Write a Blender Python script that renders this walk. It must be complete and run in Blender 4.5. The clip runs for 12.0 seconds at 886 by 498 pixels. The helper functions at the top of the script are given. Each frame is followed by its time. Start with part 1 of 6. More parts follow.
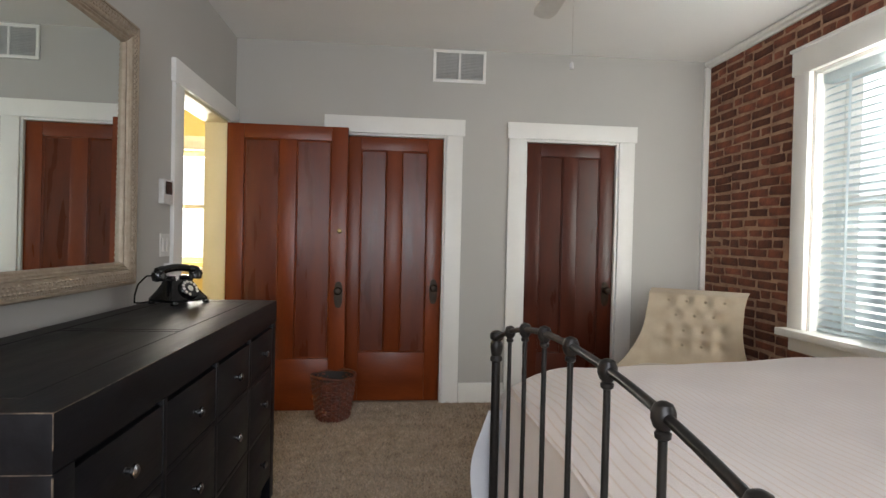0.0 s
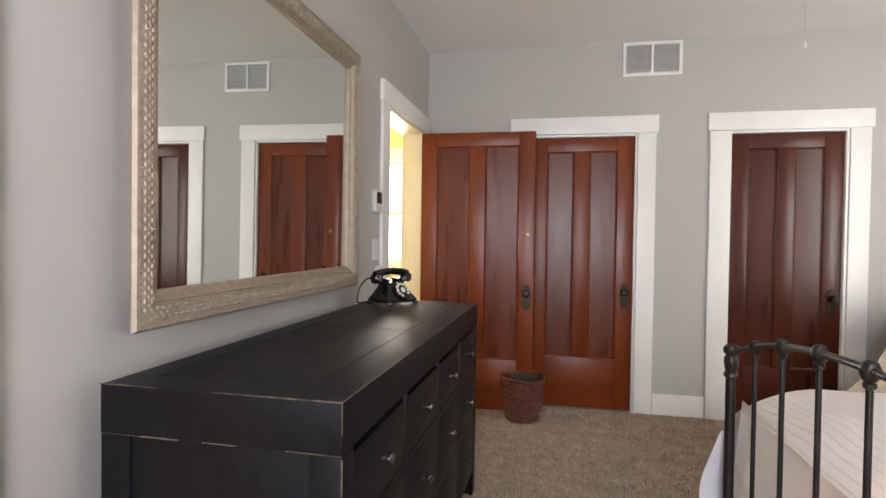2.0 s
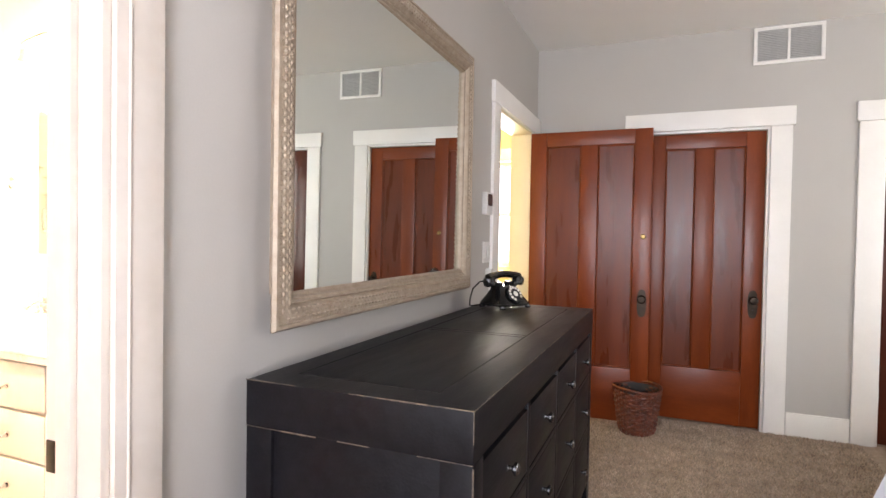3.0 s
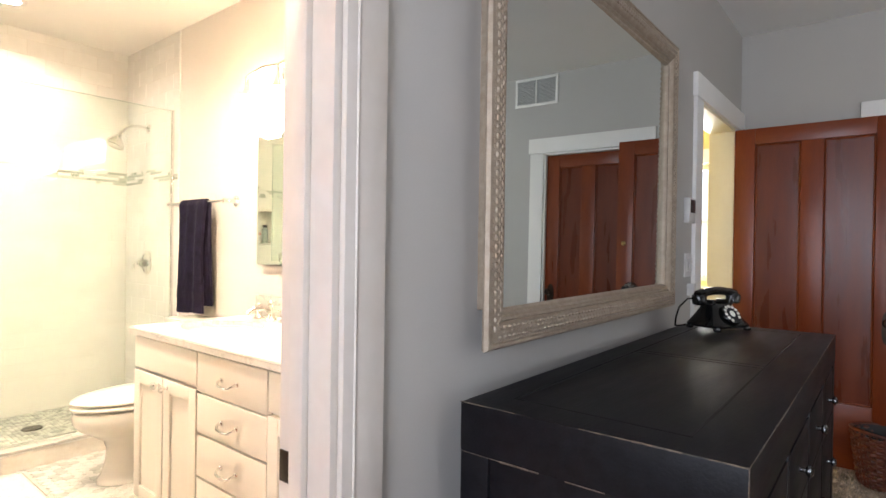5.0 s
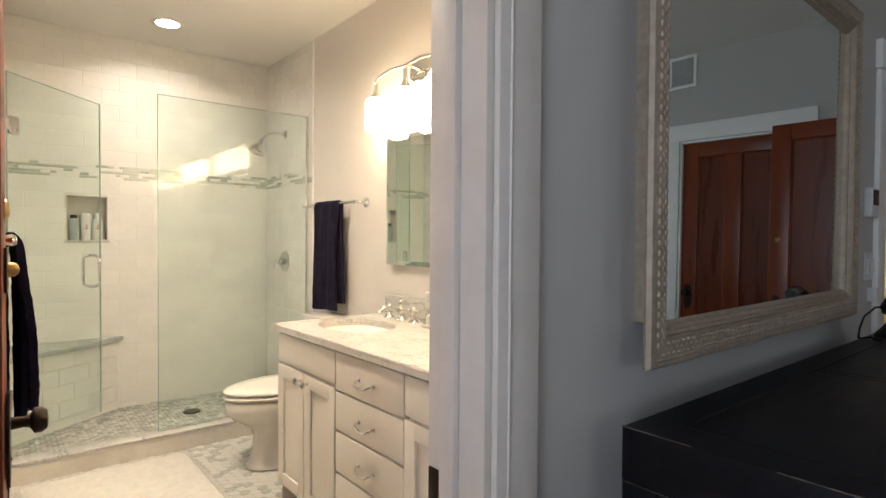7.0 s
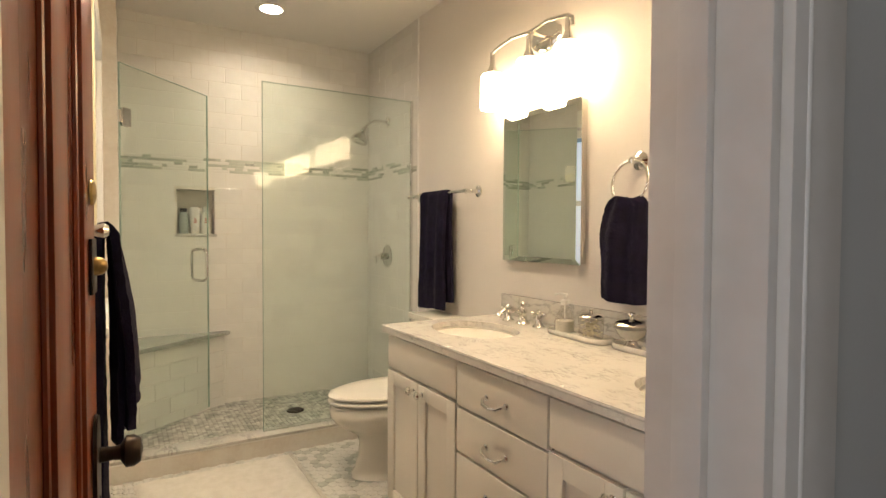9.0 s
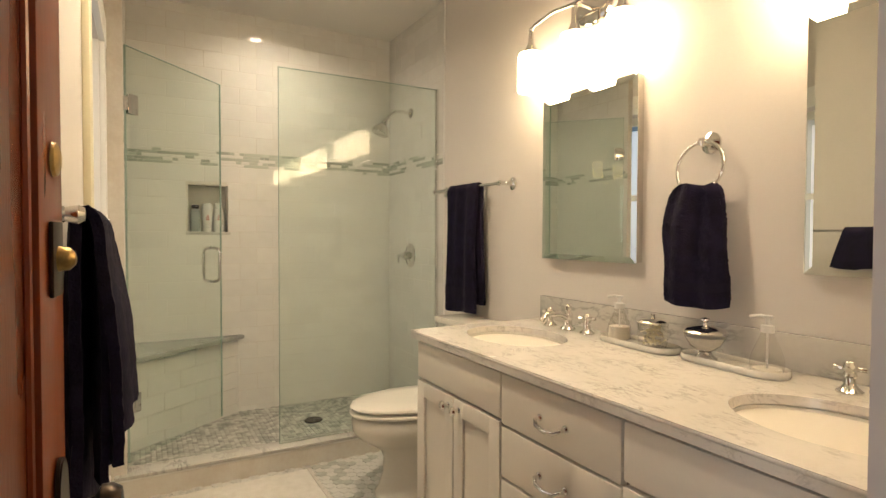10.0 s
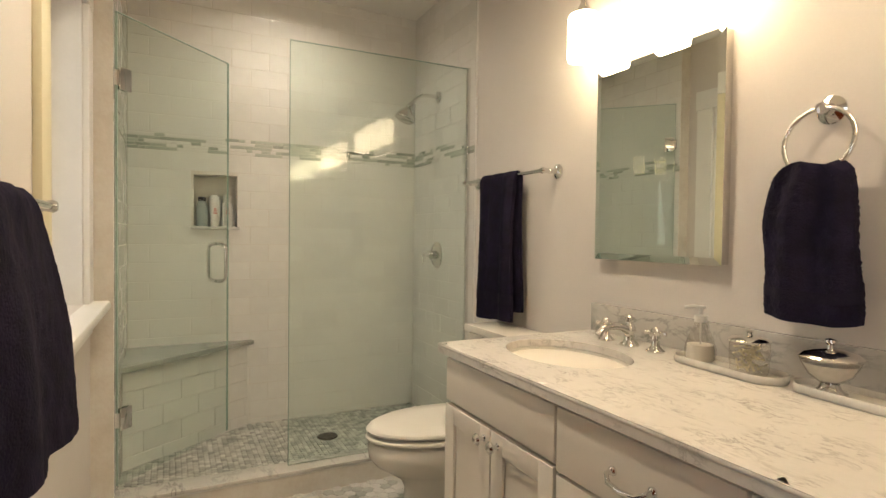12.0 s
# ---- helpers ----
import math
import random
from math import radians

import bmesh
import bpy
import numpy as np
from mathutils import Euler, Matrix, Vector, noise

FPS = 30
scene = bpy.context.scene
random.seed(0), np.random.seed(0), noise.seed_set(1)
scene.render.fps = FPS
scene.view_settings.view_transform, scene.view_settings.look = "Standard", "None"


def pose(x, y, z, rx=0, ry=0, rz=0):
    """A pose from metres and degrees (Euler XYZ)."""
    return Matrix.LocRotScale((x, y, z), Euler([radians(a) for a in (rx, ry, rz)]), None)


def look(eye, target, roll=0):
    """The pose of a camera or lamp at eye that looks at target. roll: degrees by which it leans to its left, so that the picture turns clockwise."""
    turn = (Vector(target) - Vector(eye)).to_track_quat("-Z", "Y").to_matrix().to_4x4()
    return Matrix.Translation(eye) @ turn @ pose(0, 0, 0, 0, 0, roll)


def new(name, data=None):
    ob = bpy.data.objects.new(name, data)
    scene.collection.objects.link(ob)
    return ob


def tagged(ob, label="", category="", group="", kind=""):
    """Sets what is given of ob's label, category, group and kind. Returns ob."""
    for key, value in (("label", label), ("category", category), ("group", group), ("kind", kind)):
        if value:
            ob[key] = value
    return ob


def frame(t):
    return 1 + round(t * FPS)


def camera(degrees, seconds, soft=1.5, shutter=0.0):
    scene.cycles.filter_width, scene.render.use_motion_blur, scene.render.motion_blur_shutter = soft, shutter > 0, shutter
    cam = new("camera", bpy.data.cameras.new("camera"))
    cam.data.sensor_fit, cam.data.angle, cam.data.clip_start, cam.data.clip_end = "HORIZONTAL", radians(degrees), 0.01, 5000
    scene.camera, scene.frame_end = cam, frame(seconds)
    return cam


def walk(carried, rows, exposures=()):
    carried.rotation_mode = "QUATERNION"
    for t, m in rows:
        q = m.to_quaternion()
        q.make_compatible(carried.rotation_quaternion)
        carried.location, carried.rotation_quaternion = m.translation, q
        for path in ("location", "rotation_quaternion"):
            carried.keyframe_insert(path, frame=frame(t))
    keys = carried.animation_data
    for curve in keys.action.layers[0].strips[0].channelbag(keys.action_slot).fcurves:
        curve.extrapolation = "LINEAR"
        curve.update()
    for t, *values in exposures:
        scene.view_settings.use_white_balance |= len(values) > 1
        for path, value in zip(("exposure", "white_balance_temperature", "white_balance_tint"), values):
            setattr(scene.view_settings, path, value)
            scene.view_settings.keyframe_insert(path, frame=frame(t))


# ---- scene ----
cam = camera(77.6, 12.0)

PATH = [
    (0, (0.591, 0.525, 1.241), (0.764, 2.518, 1.213), 1.3),
    (0.5, (0.565, 0.531, 1.242), (0.62, 2.531, 1.219), 1.6),
    (1, (0.526, 0.52, 1.246), (0.45, 2.519, 1.22), 1.5),
    (1.5, (0.476, 0.511, 1.253), (0.242, 2.497, 1.217), 1.0),
    (2, (0.432, 0.508, 1.255), (0.013, 2.463, 1.219), 0.8),
    (2.5, (0.402, 0.498, 1.267), (-0.196, 2.406, 1.223), 0.9),
    (3, (0.363, 0.512, 1.267), (-0.398, 2.361, 1.226), 1.0),
    (3.5, (0.32, 0.54, 1.273), (-0.593, 2.318, 1.229), 1.3),
    (3.7, (0.334, 0.569, 1.268), (-0.648, 2.312, 1.228), 1.4),
    (5.3, (0.173, 0.541, 1.271), (-1.134, 2.056, 1.252), 0.6),
    (5.5, (0.191, 0.533, 1.286), (-1.149, 2.017, 1.259), 0.5),
    (6, (0.158, 0.535, 1.289), (-1.26, 1.945, 1.261), 0.5),
    (6.5, (0.121, 0.543, 1.291), (-1.366, 1.88, 1.261), 0.5),
    (7, (0.078, 0.56, 1.295), (-1.47, 1.826, 1.258), 0.4),
    (9, (-0.272, 0.622, 1.284), (-1.999, 1.629, 1.226), 0.3),
    (9.5, (-0.417, 0.647, 1.277), (-2.157, 1.632, 1.217), 0.2),
    (10, (-0.521, 0.67, 1.258), (-2.273, 1.634, 1.206), 0.2),
    (10.5, (-0.625, 0.712, 1.238), (-2.388, 1.656, 1.195), 0.4),
    (11, (-0.716, 0.758, 1.234), (-2.488, 1.683, 1.186), 0.4),
    (11.5, (-0.78, 0.782, 1.238), (-2.561, 1.691, 1.184), 0.5),
    (12, (-0.85, 0.813, 1.233), (-2.643, 1.699, 1.186), 0.7),
]
EXPOSURES = [(0, -0.2, 6600, 12), (1.0, 0.03, 6650, 14), (2.0, 0.34, 6700, 17), (3.0, 0.64, 6750, 19), (3.7, 0.57, 6650, 18), (5.5, -0.48, 6050, 14),
             (6.5, -1.05, 5900, 12), (7.2, -1.3, 5950, 11), (9.0, -1.75, 6500, 11), (10.5, -1.87, 6450, 10), (12.0, -1.98, 6150, 10)]
walk(cam, [(t, look(eye, target, roll)) for t, eye, target, roll in PATH], EXPOSURES)

# ---- world and large lights ----
world = bpy.data.worlds.new("sky")
scene.world = world
world.use_nodes = True
wn = world.node_tree.nodes
sky = wn.new("ShaderNodeTexSky")
sky.sky_type, sky.sun_disc = "NISHITA", False
sky.sun_elevation, sky.sun_rotation = radians(48), radians(258)
wn["Background"].inputs["Strength"].default_value = 0.12
world.node_tree.links.new(sky.outputs[0], wn["Background"].inputs[0])
sun_data = bpy.data.lights.new("sun", "SUN")
sun_data.energy, sun_data.angle, sun_data.color = 2.5, radians(0.5), (1, 0.95, 0.86)
sun = new("sun", sun_data)
sun.matrix_world = look((0, 0, 30), (20, 4, 0))


def area_lamp(name, at, towards, w, h, watts, color):
    data = bpy.data.lights.new(name, "AREA")
    data.shape, data.size, data.size_y, data.energy, data.color = "RECTANGLE", w, h, watts, color
    ob = new(name, data)
    ob.matrix_world = look(at, towards)
    return ob


DAY = (0.97, 0.97, 1.0)
area_lamp("window_daylight", (3.0, 3.08, 1.55), (1.2, 5.25, 1.75), 0.26, 1.40, 18, (0.98, 1.0, 0.95))
area_lamp("window_daylight", (0.55, -1.12, 1.5), (0.75, 3, 2.1), 1.1, 1.5, 80, (0.85, 0.91, 1.0))
# added fill from an unseen second window in the brick wall
area_lamp("window_daylight", (3.30, 0.1, 1.52), (0, 0.1, 1.52), 0.92, 1.46, 8, DAY)
area_lamp("window_daylight", (-2.85, 0.36, 1.5), (-2.85, 3, 1.5), 0.66, 0.95, 4.5, DAY)
area_lamp("window_daylight", (-1.45, 5.72, 1.5), (-1.45, 3, 1.5), 0.86, 0.96, 75, (1, 0.97, 0.88))

# ---- materials ----
MATS = {}


def surf(name, c1, c2=None, scale=8.0, rough=0.6, metal=0.0, bump=0.1, fine=60.0, stretch=(1, 1, 1), jitter=0.0,
         rough2=None, big=None, coat=0.0, sheen=0.0):
    """Two scales of noise: patches between two tones, and a fine grain in the relief."""
    m = bpy.data.materials.new(name)
    m.use_nodes = True
    nt, N = m.node_tree, m.node_tree.nodes
    b = N["Principled BSDF"]
    co, mp = N.new("ShaderNodeTexCoord"), N.new("ShaderNodeMapping")
    nt.links.new(co.outputs["Object"], mp.inputs["Vector"])
    mp.inputs["Scale"].default_value = stretch
    n1, n2 = N.new("ShaderNodeTexNoise"), N.new("ShaderNodeTexNoise")
    n1.inputs["Scale"].default_value, n2.inputs["Scale"].default_value = scale, fine
    n1.inputs["Detail"].default_value, n2.inputs["Detail"].default_value = 5, 3
    for n in (n1, n2):
        nt.links.new(mp.outputs[0], n.inputs["Vector"])
    ramp = N.new("ShaderNodeValToRGB")
    c2 = c2 or tuple(v * 0.88 for v in c1)
    ramp.color_ramp.elements[0].color, ramp.color_ramp.elements[1].color = (*c2, 1), (*c1, 1)
    ramp.color_ramp.elements[0].position, ramp.color_ramp.elements[1].position = 0.32, 0.68
    mixf = N.new("ShaderNodeMath")
    mixf.operation = "MULTIPLY_ADD"
    nt.links.new(n2.outputs["Fac"], mixf.inputs[0])
    mixf.inputs[1].default_value = 0.35
    add = N.new("ShaderNodeMath")
    add.operation = "SUBTRACT"
    nt.links.new(n1.outputs["Fac"], add.inputs[0])
    add.inputs[1].default_value = 0.175
    nt.links.new(add.outputs[0], mixf.inputs[2])
    nt.links.new(mixf.outputs[0], ramp.inputs[0])
    col = ramp.outputs[0]
    if jitter:
        info, hsv, mr = N.new("ShaderNodeObjectInfo"), N.new("ShaderNodeHueSaturation"), N.new("ShaderNodeMapRange")
        mr.inputs["To Min"].default_value, mr.inputs["To Max"].default_value = 1 - jitter, 1 + jitter
        nt.links.new(info.outputs["Random"], mr.inputs["Value"])
        nt.links.new(mr.outputs[0], hsv.inputs["Value"])
        nt.links.new(col, hsv.inputs["Color"])
        col = hsv.outputs[0]
    nt.links.new(col, b.inputs["Base Color"])
    rr = N.new("ShaderNodeMapRange")
    rr.inputs["To Min"].default_value, rr.inputs["To Max"].default_value = rough * 0.85, rough2 or min(1, rough * 1.2)
    nt.links.new(n1.outputs["Fac"], rr.inputs["Value"])
    nt.links.new(rr.outputs[0], b.inputs["Roughness"])
    b.inputs["Metallic"].default_value = metal
    b.inputs["Coat Weight"].default_value = coat
    b.inputs["Sheen Weight"].default_value = sheen
    if bump:
        bp = N.new("ShaderNodeBump")
        bp.inputs["Strength"].default_value, bp.inputs["Distance"].default_value = bump, 0.004
        nt.links.new(n2.outputs["Fac"], bp.inputs["Height"])
        nt.links.new(bp.outputs[0], b.inputs["Normal"])
    MATS[name] = m
    return m


def glow(name, color, strength):
    m = bpy.data.materials.new(name)
    m.use_nodes = True
    b = m.node_tree.nodes["Principled BSDF"]
    b.inputs["Base Color"].default_value = (0.9, 0.88, 0.84, 1)
    b.inputs["Emission Color"].default_value = (*color, 1)
    b.inputs["Emission Strength"].default_value = strength
    return m


def glassy(name, color, rough=0.0, ior=1.45):
    m = bpy.data.materials.new(name)
    m.use_nodes = True
    b = m.node_tree.nodes["Principled BSDF"]
    b.inputs["Base Color"].default_value = (*color, 1)
    b.inputs["Transmission Weight"].default_value = 1
    b.inputs["Roughness"].default_value, b.inputs["IOR"].default_value = rough, ior
    return m


def thin_glass(name, tint):
    """Flat plate glass: a clear tint with a mirror gloss that grows towards grazing angles."""
    m = bpy.data.materials.new(name)
    m.use_nodes = True
    nt, N = m.node_tree, m.node_tree.nodes
    clear, gloss, mix = N.new("ShaderNodeBsdfTransparent"), N.new("ShaderNodeBsdfGlossy"), N.new("ShaderNodeMixShader")
    clear.inputs["Color"].default_value = (*tint, 1)
    gloss.inputs["Roughness"].default_value = 0.0
    lw, pw, ma = N.new("ShaderNodeLayerWeight"), N.new("ShaderNodeMath"), N.new("ShaderNodeMath")
    lw.inputs["Blend"].default_value = 0.5
    pw.operation, ma.operation = "POWER", "MULTIPLY_ADD"
    pw.inputs[1].default_value, ma.inputs[1].default_value, ma.inputs[2].default_value = 5, 0.96, 0.022
    nt.links.new(lw.outputs["Facing"], pw.inputs[0])
    nt.links.new(pw.outputs[0], ma.inputs[0])
    nt.links.new(ma.outputs[0], mix.inputs[0])
    nt.links.new(clear.outputs[0], mix.inputs[1])
    nt.links.new(gloss.outputs[0], mix.inputs[2])
    nt.links.new(mix.outputs[0], N["Material Output"].inputs["Surface"])
    return m


def veined(name, base, vein, scale, rough, amount=0.55):
    """Veined marble: warped noise ridges over a cloudy ground."""
    m = surf(name, base, tuple(v * 0.9 for v in base), 3.0, rough, bump=0.0)
    nt, N = m.node_tree, m.node_tree.nodes
    b = N["Principled BSDF"]
    old = b.inputs["Base Color"].links[0].from_socket
    co = N.new("ShaderNodeTexCoord")
    mp = N.new("ShaderNodeMapping")
    mp.inputs["Rotation"].default_value, mp.inputs["Scale"].default_value = (0.3, 0.2, 0.6), (0.55, 1.5, 1)
    nt.links.new(co.outputs["Object"], mp.inputs["Vector"])
    n = N.new("ShaderNodeTexNoise")
    n.inputs["Scale"].default_value, n.inputs["Detail"].default_value, n.inputs["Distortion"].default_value = scale, 9, 1.4
    n.inputs["Roughness"].default_value = 0.62
    nt.links.new(mp.outputs[0], n.inputs["Vector"])
    r = N.new("ShaderNodeValToRGB")
    e = r.color_ramp.elements
    e[0].position, e[0].color = 0.455, (0, 0, 0, 1)
    e[1].position, e[1].color = 0.495, (1, 1, 1, 1)
    k = r.color_ramp.elements.new(0.535)
    k.color = (0, 0, 0, 1)
    nt.links.new(n.outputs["Fac"], r.inputs[0])
    n3 = N.new("ShaderNodeTexNoise")
    n3.inputs["Scale"].default_value, n3.inputs["Detail"].default_value = scale * 0.8, 4
    nt.links.new(co.outputs["Object"], n3.inputs["Vector"])
    mr = N.new("ShaderNodeMapRange")
    mr.inputs["From Min"].default_value, mr.inputs["From Max"].default_value, mr.inputs["To Max"].default_value = 0.42, 0.68, amount
    nt.links.new(n3.outputs["Fac"], mr.inputs["Value"])
    mul = N.new("ShaderNodeMath")
    mul.operation = "MULTIPLY"
    nt.links.new(r.outputs[0], mul.inputs[0])
    nt.links.new(mr.outputs[0], mul.inputs[1])
    mix = N.new("ShaderNodeMix")
    mix.data_type = "RGBA"
    nt.links.new(mul.outputs[0], mix.inputs[0])
    nt.links.new(old, mix.inputs[6])
    mix.inputs[7].default_value = (*vein, 1)
    nt.links.new(mix.outputs[2], b.inputs["Base Color"])
    return m


M_WALL = surf("grey_wall_paint", (0.485, 0.472, 0.442), (0.46, 0.447, 0.417), 1.5, 0.75, bump=0.06, fine=180)
M_BATHWALL = surf("pale_bath_paint", (0.70, 0.66, 0.62), (0.66, 0.62, 0.58), 1.5, 0.6, bump=0.06, fine=180)
M_YELLOW = surf("yellow_hall_paint", (0.80, 0.66, 0.30), (0.76, 0.62, 0.27), 1.5, 0.7, bump=0.05, fine=180)
M_CEIL = surf("ceiling_paint", (0.82, 0.81, 0.79), (0.78, 0.77, 0.75), 1.2, 0.85, bump=0.05, fine=150)
M_BATHCEIL = surf("bath_ceiling_paint", (0.78, 0.76, 0.72), (0.74, 0.72, 0.68), 1.2, 0.85, bump=0.04, fine=150)
M_TRIM = surf("white_trim_paint", (0.85, 0.84, 0.80), (0.81, 0.80, 0.76), 5, 0.38, bump=0.05, fine=90)
# bathroom doorway only: a duller, darker white than M_TRIM
M_BATHTRIM = surf("dull_white_trim_paint", (0.68, 0.63, 0.57), (0.61, 0.555, 0.49), 4, 0.45, bump=0.2, fine=25)
M_WOOD = surf("red_stained_wood", (0.200, 0.039, 0.0068), (0.135, 0.0245, 0.0046), 2.2, 0.24, bump=0.05, fine=30, stretch=(4.5, 4.5, 0.8),
              rough2=0.42, coat=0.0)
M_WOOD_H = surf("red_stained_wood_rail", (0.200, 0.039, 0.0068), (0.135, 0.0245, 0.0046), 2.2, 0.24, bump=0.05, fine=30, stretch=(0.8, 4.5, 4.5),
                rough2=0.42, coat=0.0)
M_WOOD_P = surf("red_stained_wood_panel", (0.140, 0.0265, 0.0055), (0.088, 0.0162, 0.004), 2.4, 0.20, bump=0.06, fine=40, stretch=(5.5, 5.5, 0.7), rough2=0.42)
# door_3 only: the red wood in a darker tone
M_WOOD_D = surf("red_wood_dark_tone", (0.085, 0.0165, 0.0058), (0.052, 0.0100, 0.0040), 2.2, 0.24, bump=0.05, fine=30, stretch=(4.5, 4.5, 0.8), rough2=0.42)
M_BRONZE = surf("dark_bronze", (0.045, 0.032, 0.022), (0.02, 0.014, 0.01), 20, 0.38, 0.85, bump=0.08)
M_PEWTER = surf("dark_pewter", (0.30, 0.30, 0.31), (0.16, 0.16, 0.17), 20, 0.22, 1.0, bump=0.03)
M_BRASS = surf("worn_brass", (0.42, 0.28, 0.10), (0.2, 0.13, 0.05), 30, 0.35, 1.0, bump=0.05)
M_BLACKWOOD = surf("black_paint_worn", (0.0078, 0.0076, 0.0098), (0.0042, 0.0040, 0.0052), 6, 0.40, bump=0.12, fine=30, stretch=(5, 0.8, 5),
                   rough2=0.52)
M_WORN = surf("rubbed_wood_edge", (0.17, 0.13, 0.09), (0.02, 0.018, 0.016), 45, 0.6, bump=0.1, fine=120)
M_IRON = surf("dark_cast_iron", (0.020, 0.017, 0.015), (0.010, 0.009, 0.008), 18, 0.38, 0.4, bump=0.12, fine=90)
M_BAKELITE = surf("black_bakelite", (0.008, 0.008, 0.008), (0.005, 0.005, 0.005), 6, 0.16, bump=0.0)
M_DIAL = surf("cream_dial", (0.75, 0.73, 0.66), None, 30, 0.4, bump=0)
M_LINEN = surf("beige_linen", (0.42, 0.345, 0.255), (0.36, 0.29, 0.21), 10, 0.9, bump=0.3, fine=400, sheen=0.2)
M_BUTTON = surf("dark_linen_button", (0.30, 0.24, 0.17), None, 40, 0.9, bump=0.2)
M_WICKER = surf("dark_red_wicker", (0.155, 0.034, 0.013), (0.055, 0.013, 0.006), 25, 0.45, bump=0.2, fine=120)
M_CARPET = surf("beige_carpet_ground", (0.40, 0.32, 0.24), (0.28, 0.215, 0.155), 40, 0.95, bump=0.5, fine=300)
M_BRICK = surf("old_red_brick", (0.245, 0.080, 0.040), (0.095, 0.035, 0.023), 13, 0.85, bump=0.8, fine=70, jitter=0.45)
M_MORTAR = surf("brick_mortar", (0.47, 0.29, 0.185), (0.27, 0.155, 0.10), 10, 0.95, bump=0.8, fine=60)
M_MIRROR = surf("mirror_silver", (0.80, 0.84, 0.81), (0.80, 0.84, 0.81), 1, 0.0, 1.0, bump=0.0)
M_MIRROR.node_tree.nodes["Principled BSDF"].inputs["Roughness"].default_value = 0.0
for _l in list(M_MIRROR.node_tree.nodes["Principled BSDF"].inputs["Roughness"].links):
    M_MIRROR.node_tree.links.remove(_l)
M_FRAME = surf("champagne_silver_frame", (0.40, 0.33, 0.25), (0.31, 0.245, 0.18), 40, 0.50, 0.25, bump=0.06, fine=220)
M_PLASTIC = surf("white_plastic", (0.72, 0.71, 0.68), None, 20, 0.4, bump=0.0)
M_SCREEN = surf("dark_lcd", (0.05, 0.035, 0.03), None, 20, 0.2, bump=0.0)
M_DUCT = surf("grey_louvre", (0.62, 0.62, 0.60), (0.52, 0.52, 0.51), 12, 0.5, bump=0.0)
M_SCORE = surf("black_groove", (0.0015, 0.0015, 0.0018), None, 5, 0.9, bump=0.0)
M_DARK = surf("dark_void", (0.03, 0.03, 0.03), None, 5, 0.9, bump=0.0)
M_CHROME = surf("polished_chrome", (0.80, 0.79, 0.77), (0.76, 0.75, 0.73), 8, 0.07, 1.0, bump=0.0)
M_CERAMIC = surf("white_glazed_ceramic", (0.80, 0.77, 0.70), (0.77, 0.74, 0.67), 3, 0.12, bump=0.0)
M_TILE = surf("white_subway_tile", (0.77, 0.755, 0.72), (0.73, 0.715, 0.68), 6, 0.045, bump=0.05, fine=12, jitter=0.03)
M_GROUT = surf("pale_grout", (0.70, 0.67, 0.61), (0.62, 0.57, 0.50), 9, 0.9, bump=0.2)
M_STRIP = surf("green_grey_glass_strip", (0.50, 0.52, 0.46), (0.40, 0.43, 0.38), 12, 0.12, bump=0.0, jitter=0.25)
M_HEX = veined("marble_hex_tile", (0.66, 0.645, 0.605), (0.30, 0.30, 0.29), 9, 0.3, 0.7)
M_HEX2 = surf("grey_green_marble_hex", (0.46, 0.47, 0.43), (0.36, 0.37, 0.34), 12, 0.3, bump=0.05)
M_BENCH = veined("dark_grey_marble", (0.40, 0.41, 0.385), (0.16, 0.16, 0.15), 8, 0.2, 0.8)
M_SHFLOOR = surf("small_marble_mosaic", (0.50, 0.50, 0.46), (0.30, 0.31, 0.28), 11, 0.35, bump=0.05)
M_MARBLE = veined("white_veined_marble", (0.76, 0.73, 0.68), (0.30, 0.28, 0.26), 19, 0.13, 0.85)
M_MARBLE2 = veined("grey_veined_marble", (0.55, 0.535, 0.50), (0.20, 0.20, 0.19), 7, 0.16, 0.9)
M_CABINET = surf("cream_cabinet_paint", (0.80, 0.75, 0.67), (0.77, 0.72, 0.64), 3, 0.42, bump=0.03, fine=120)
M_GAP = surf("shadow_gap_edge", (0.25, 0.22, 0.18), None, 6, 0.8, bump=0)
M_TOWEL = surf("navy_terry_towel", (0.0115, 0.009, 0.024), (0.005, 0.004, 0.011), 22, 0.97, bump=0.55, fine=230)
M_TOWELBAND = surf("navy_towel_band", (0.0085, 0.0068, 0.017), None, 60, 0.8, bump=0.4, fine=200)
M_RUG = surf("white_shag_rug", (0.76, 0.73, 0.68), (0.68, 0.65, 0.59), 25, 0.95, bump=0.9, fine=200)
M_GLASS = thin_glass("shower_glass", (0.945, 0.982, 0.962))
M_CLEAR = thin_glass("clear_plastic", (0.95, 0.94, 0.92))
M_GLASSEDGE = surf("green_glass_edge", (0.40, 0.50, 0.45), (0.32, 0.43, 0.38), 30, 0.12, bump=0.0)
M_PANE = glassy("window_pane", (0.98, 0.99, 0.98))
M_SHADE = glow("lit_frosted_shade", (1.0, 0.74, 0.43), 78)
M_CAN = glow("lit_downlight_lens", (1.0, 0.82, 0.58), 2600)
M_CAN2 = glow("lit_shower_lens", (1.0, 0.84, 0.64), 1000)
M_GLOBE = glow("lit_globe", (1.0, 0.88, 0.66), 18)
M_OUT = glow("bright_outdoors", (0.84, 0.95, 1.0), 1.6)
M_SLAT = surf("white_blind_slat", (0.80, 0.82, 0.83), None, 10, 0.5, bump=0)


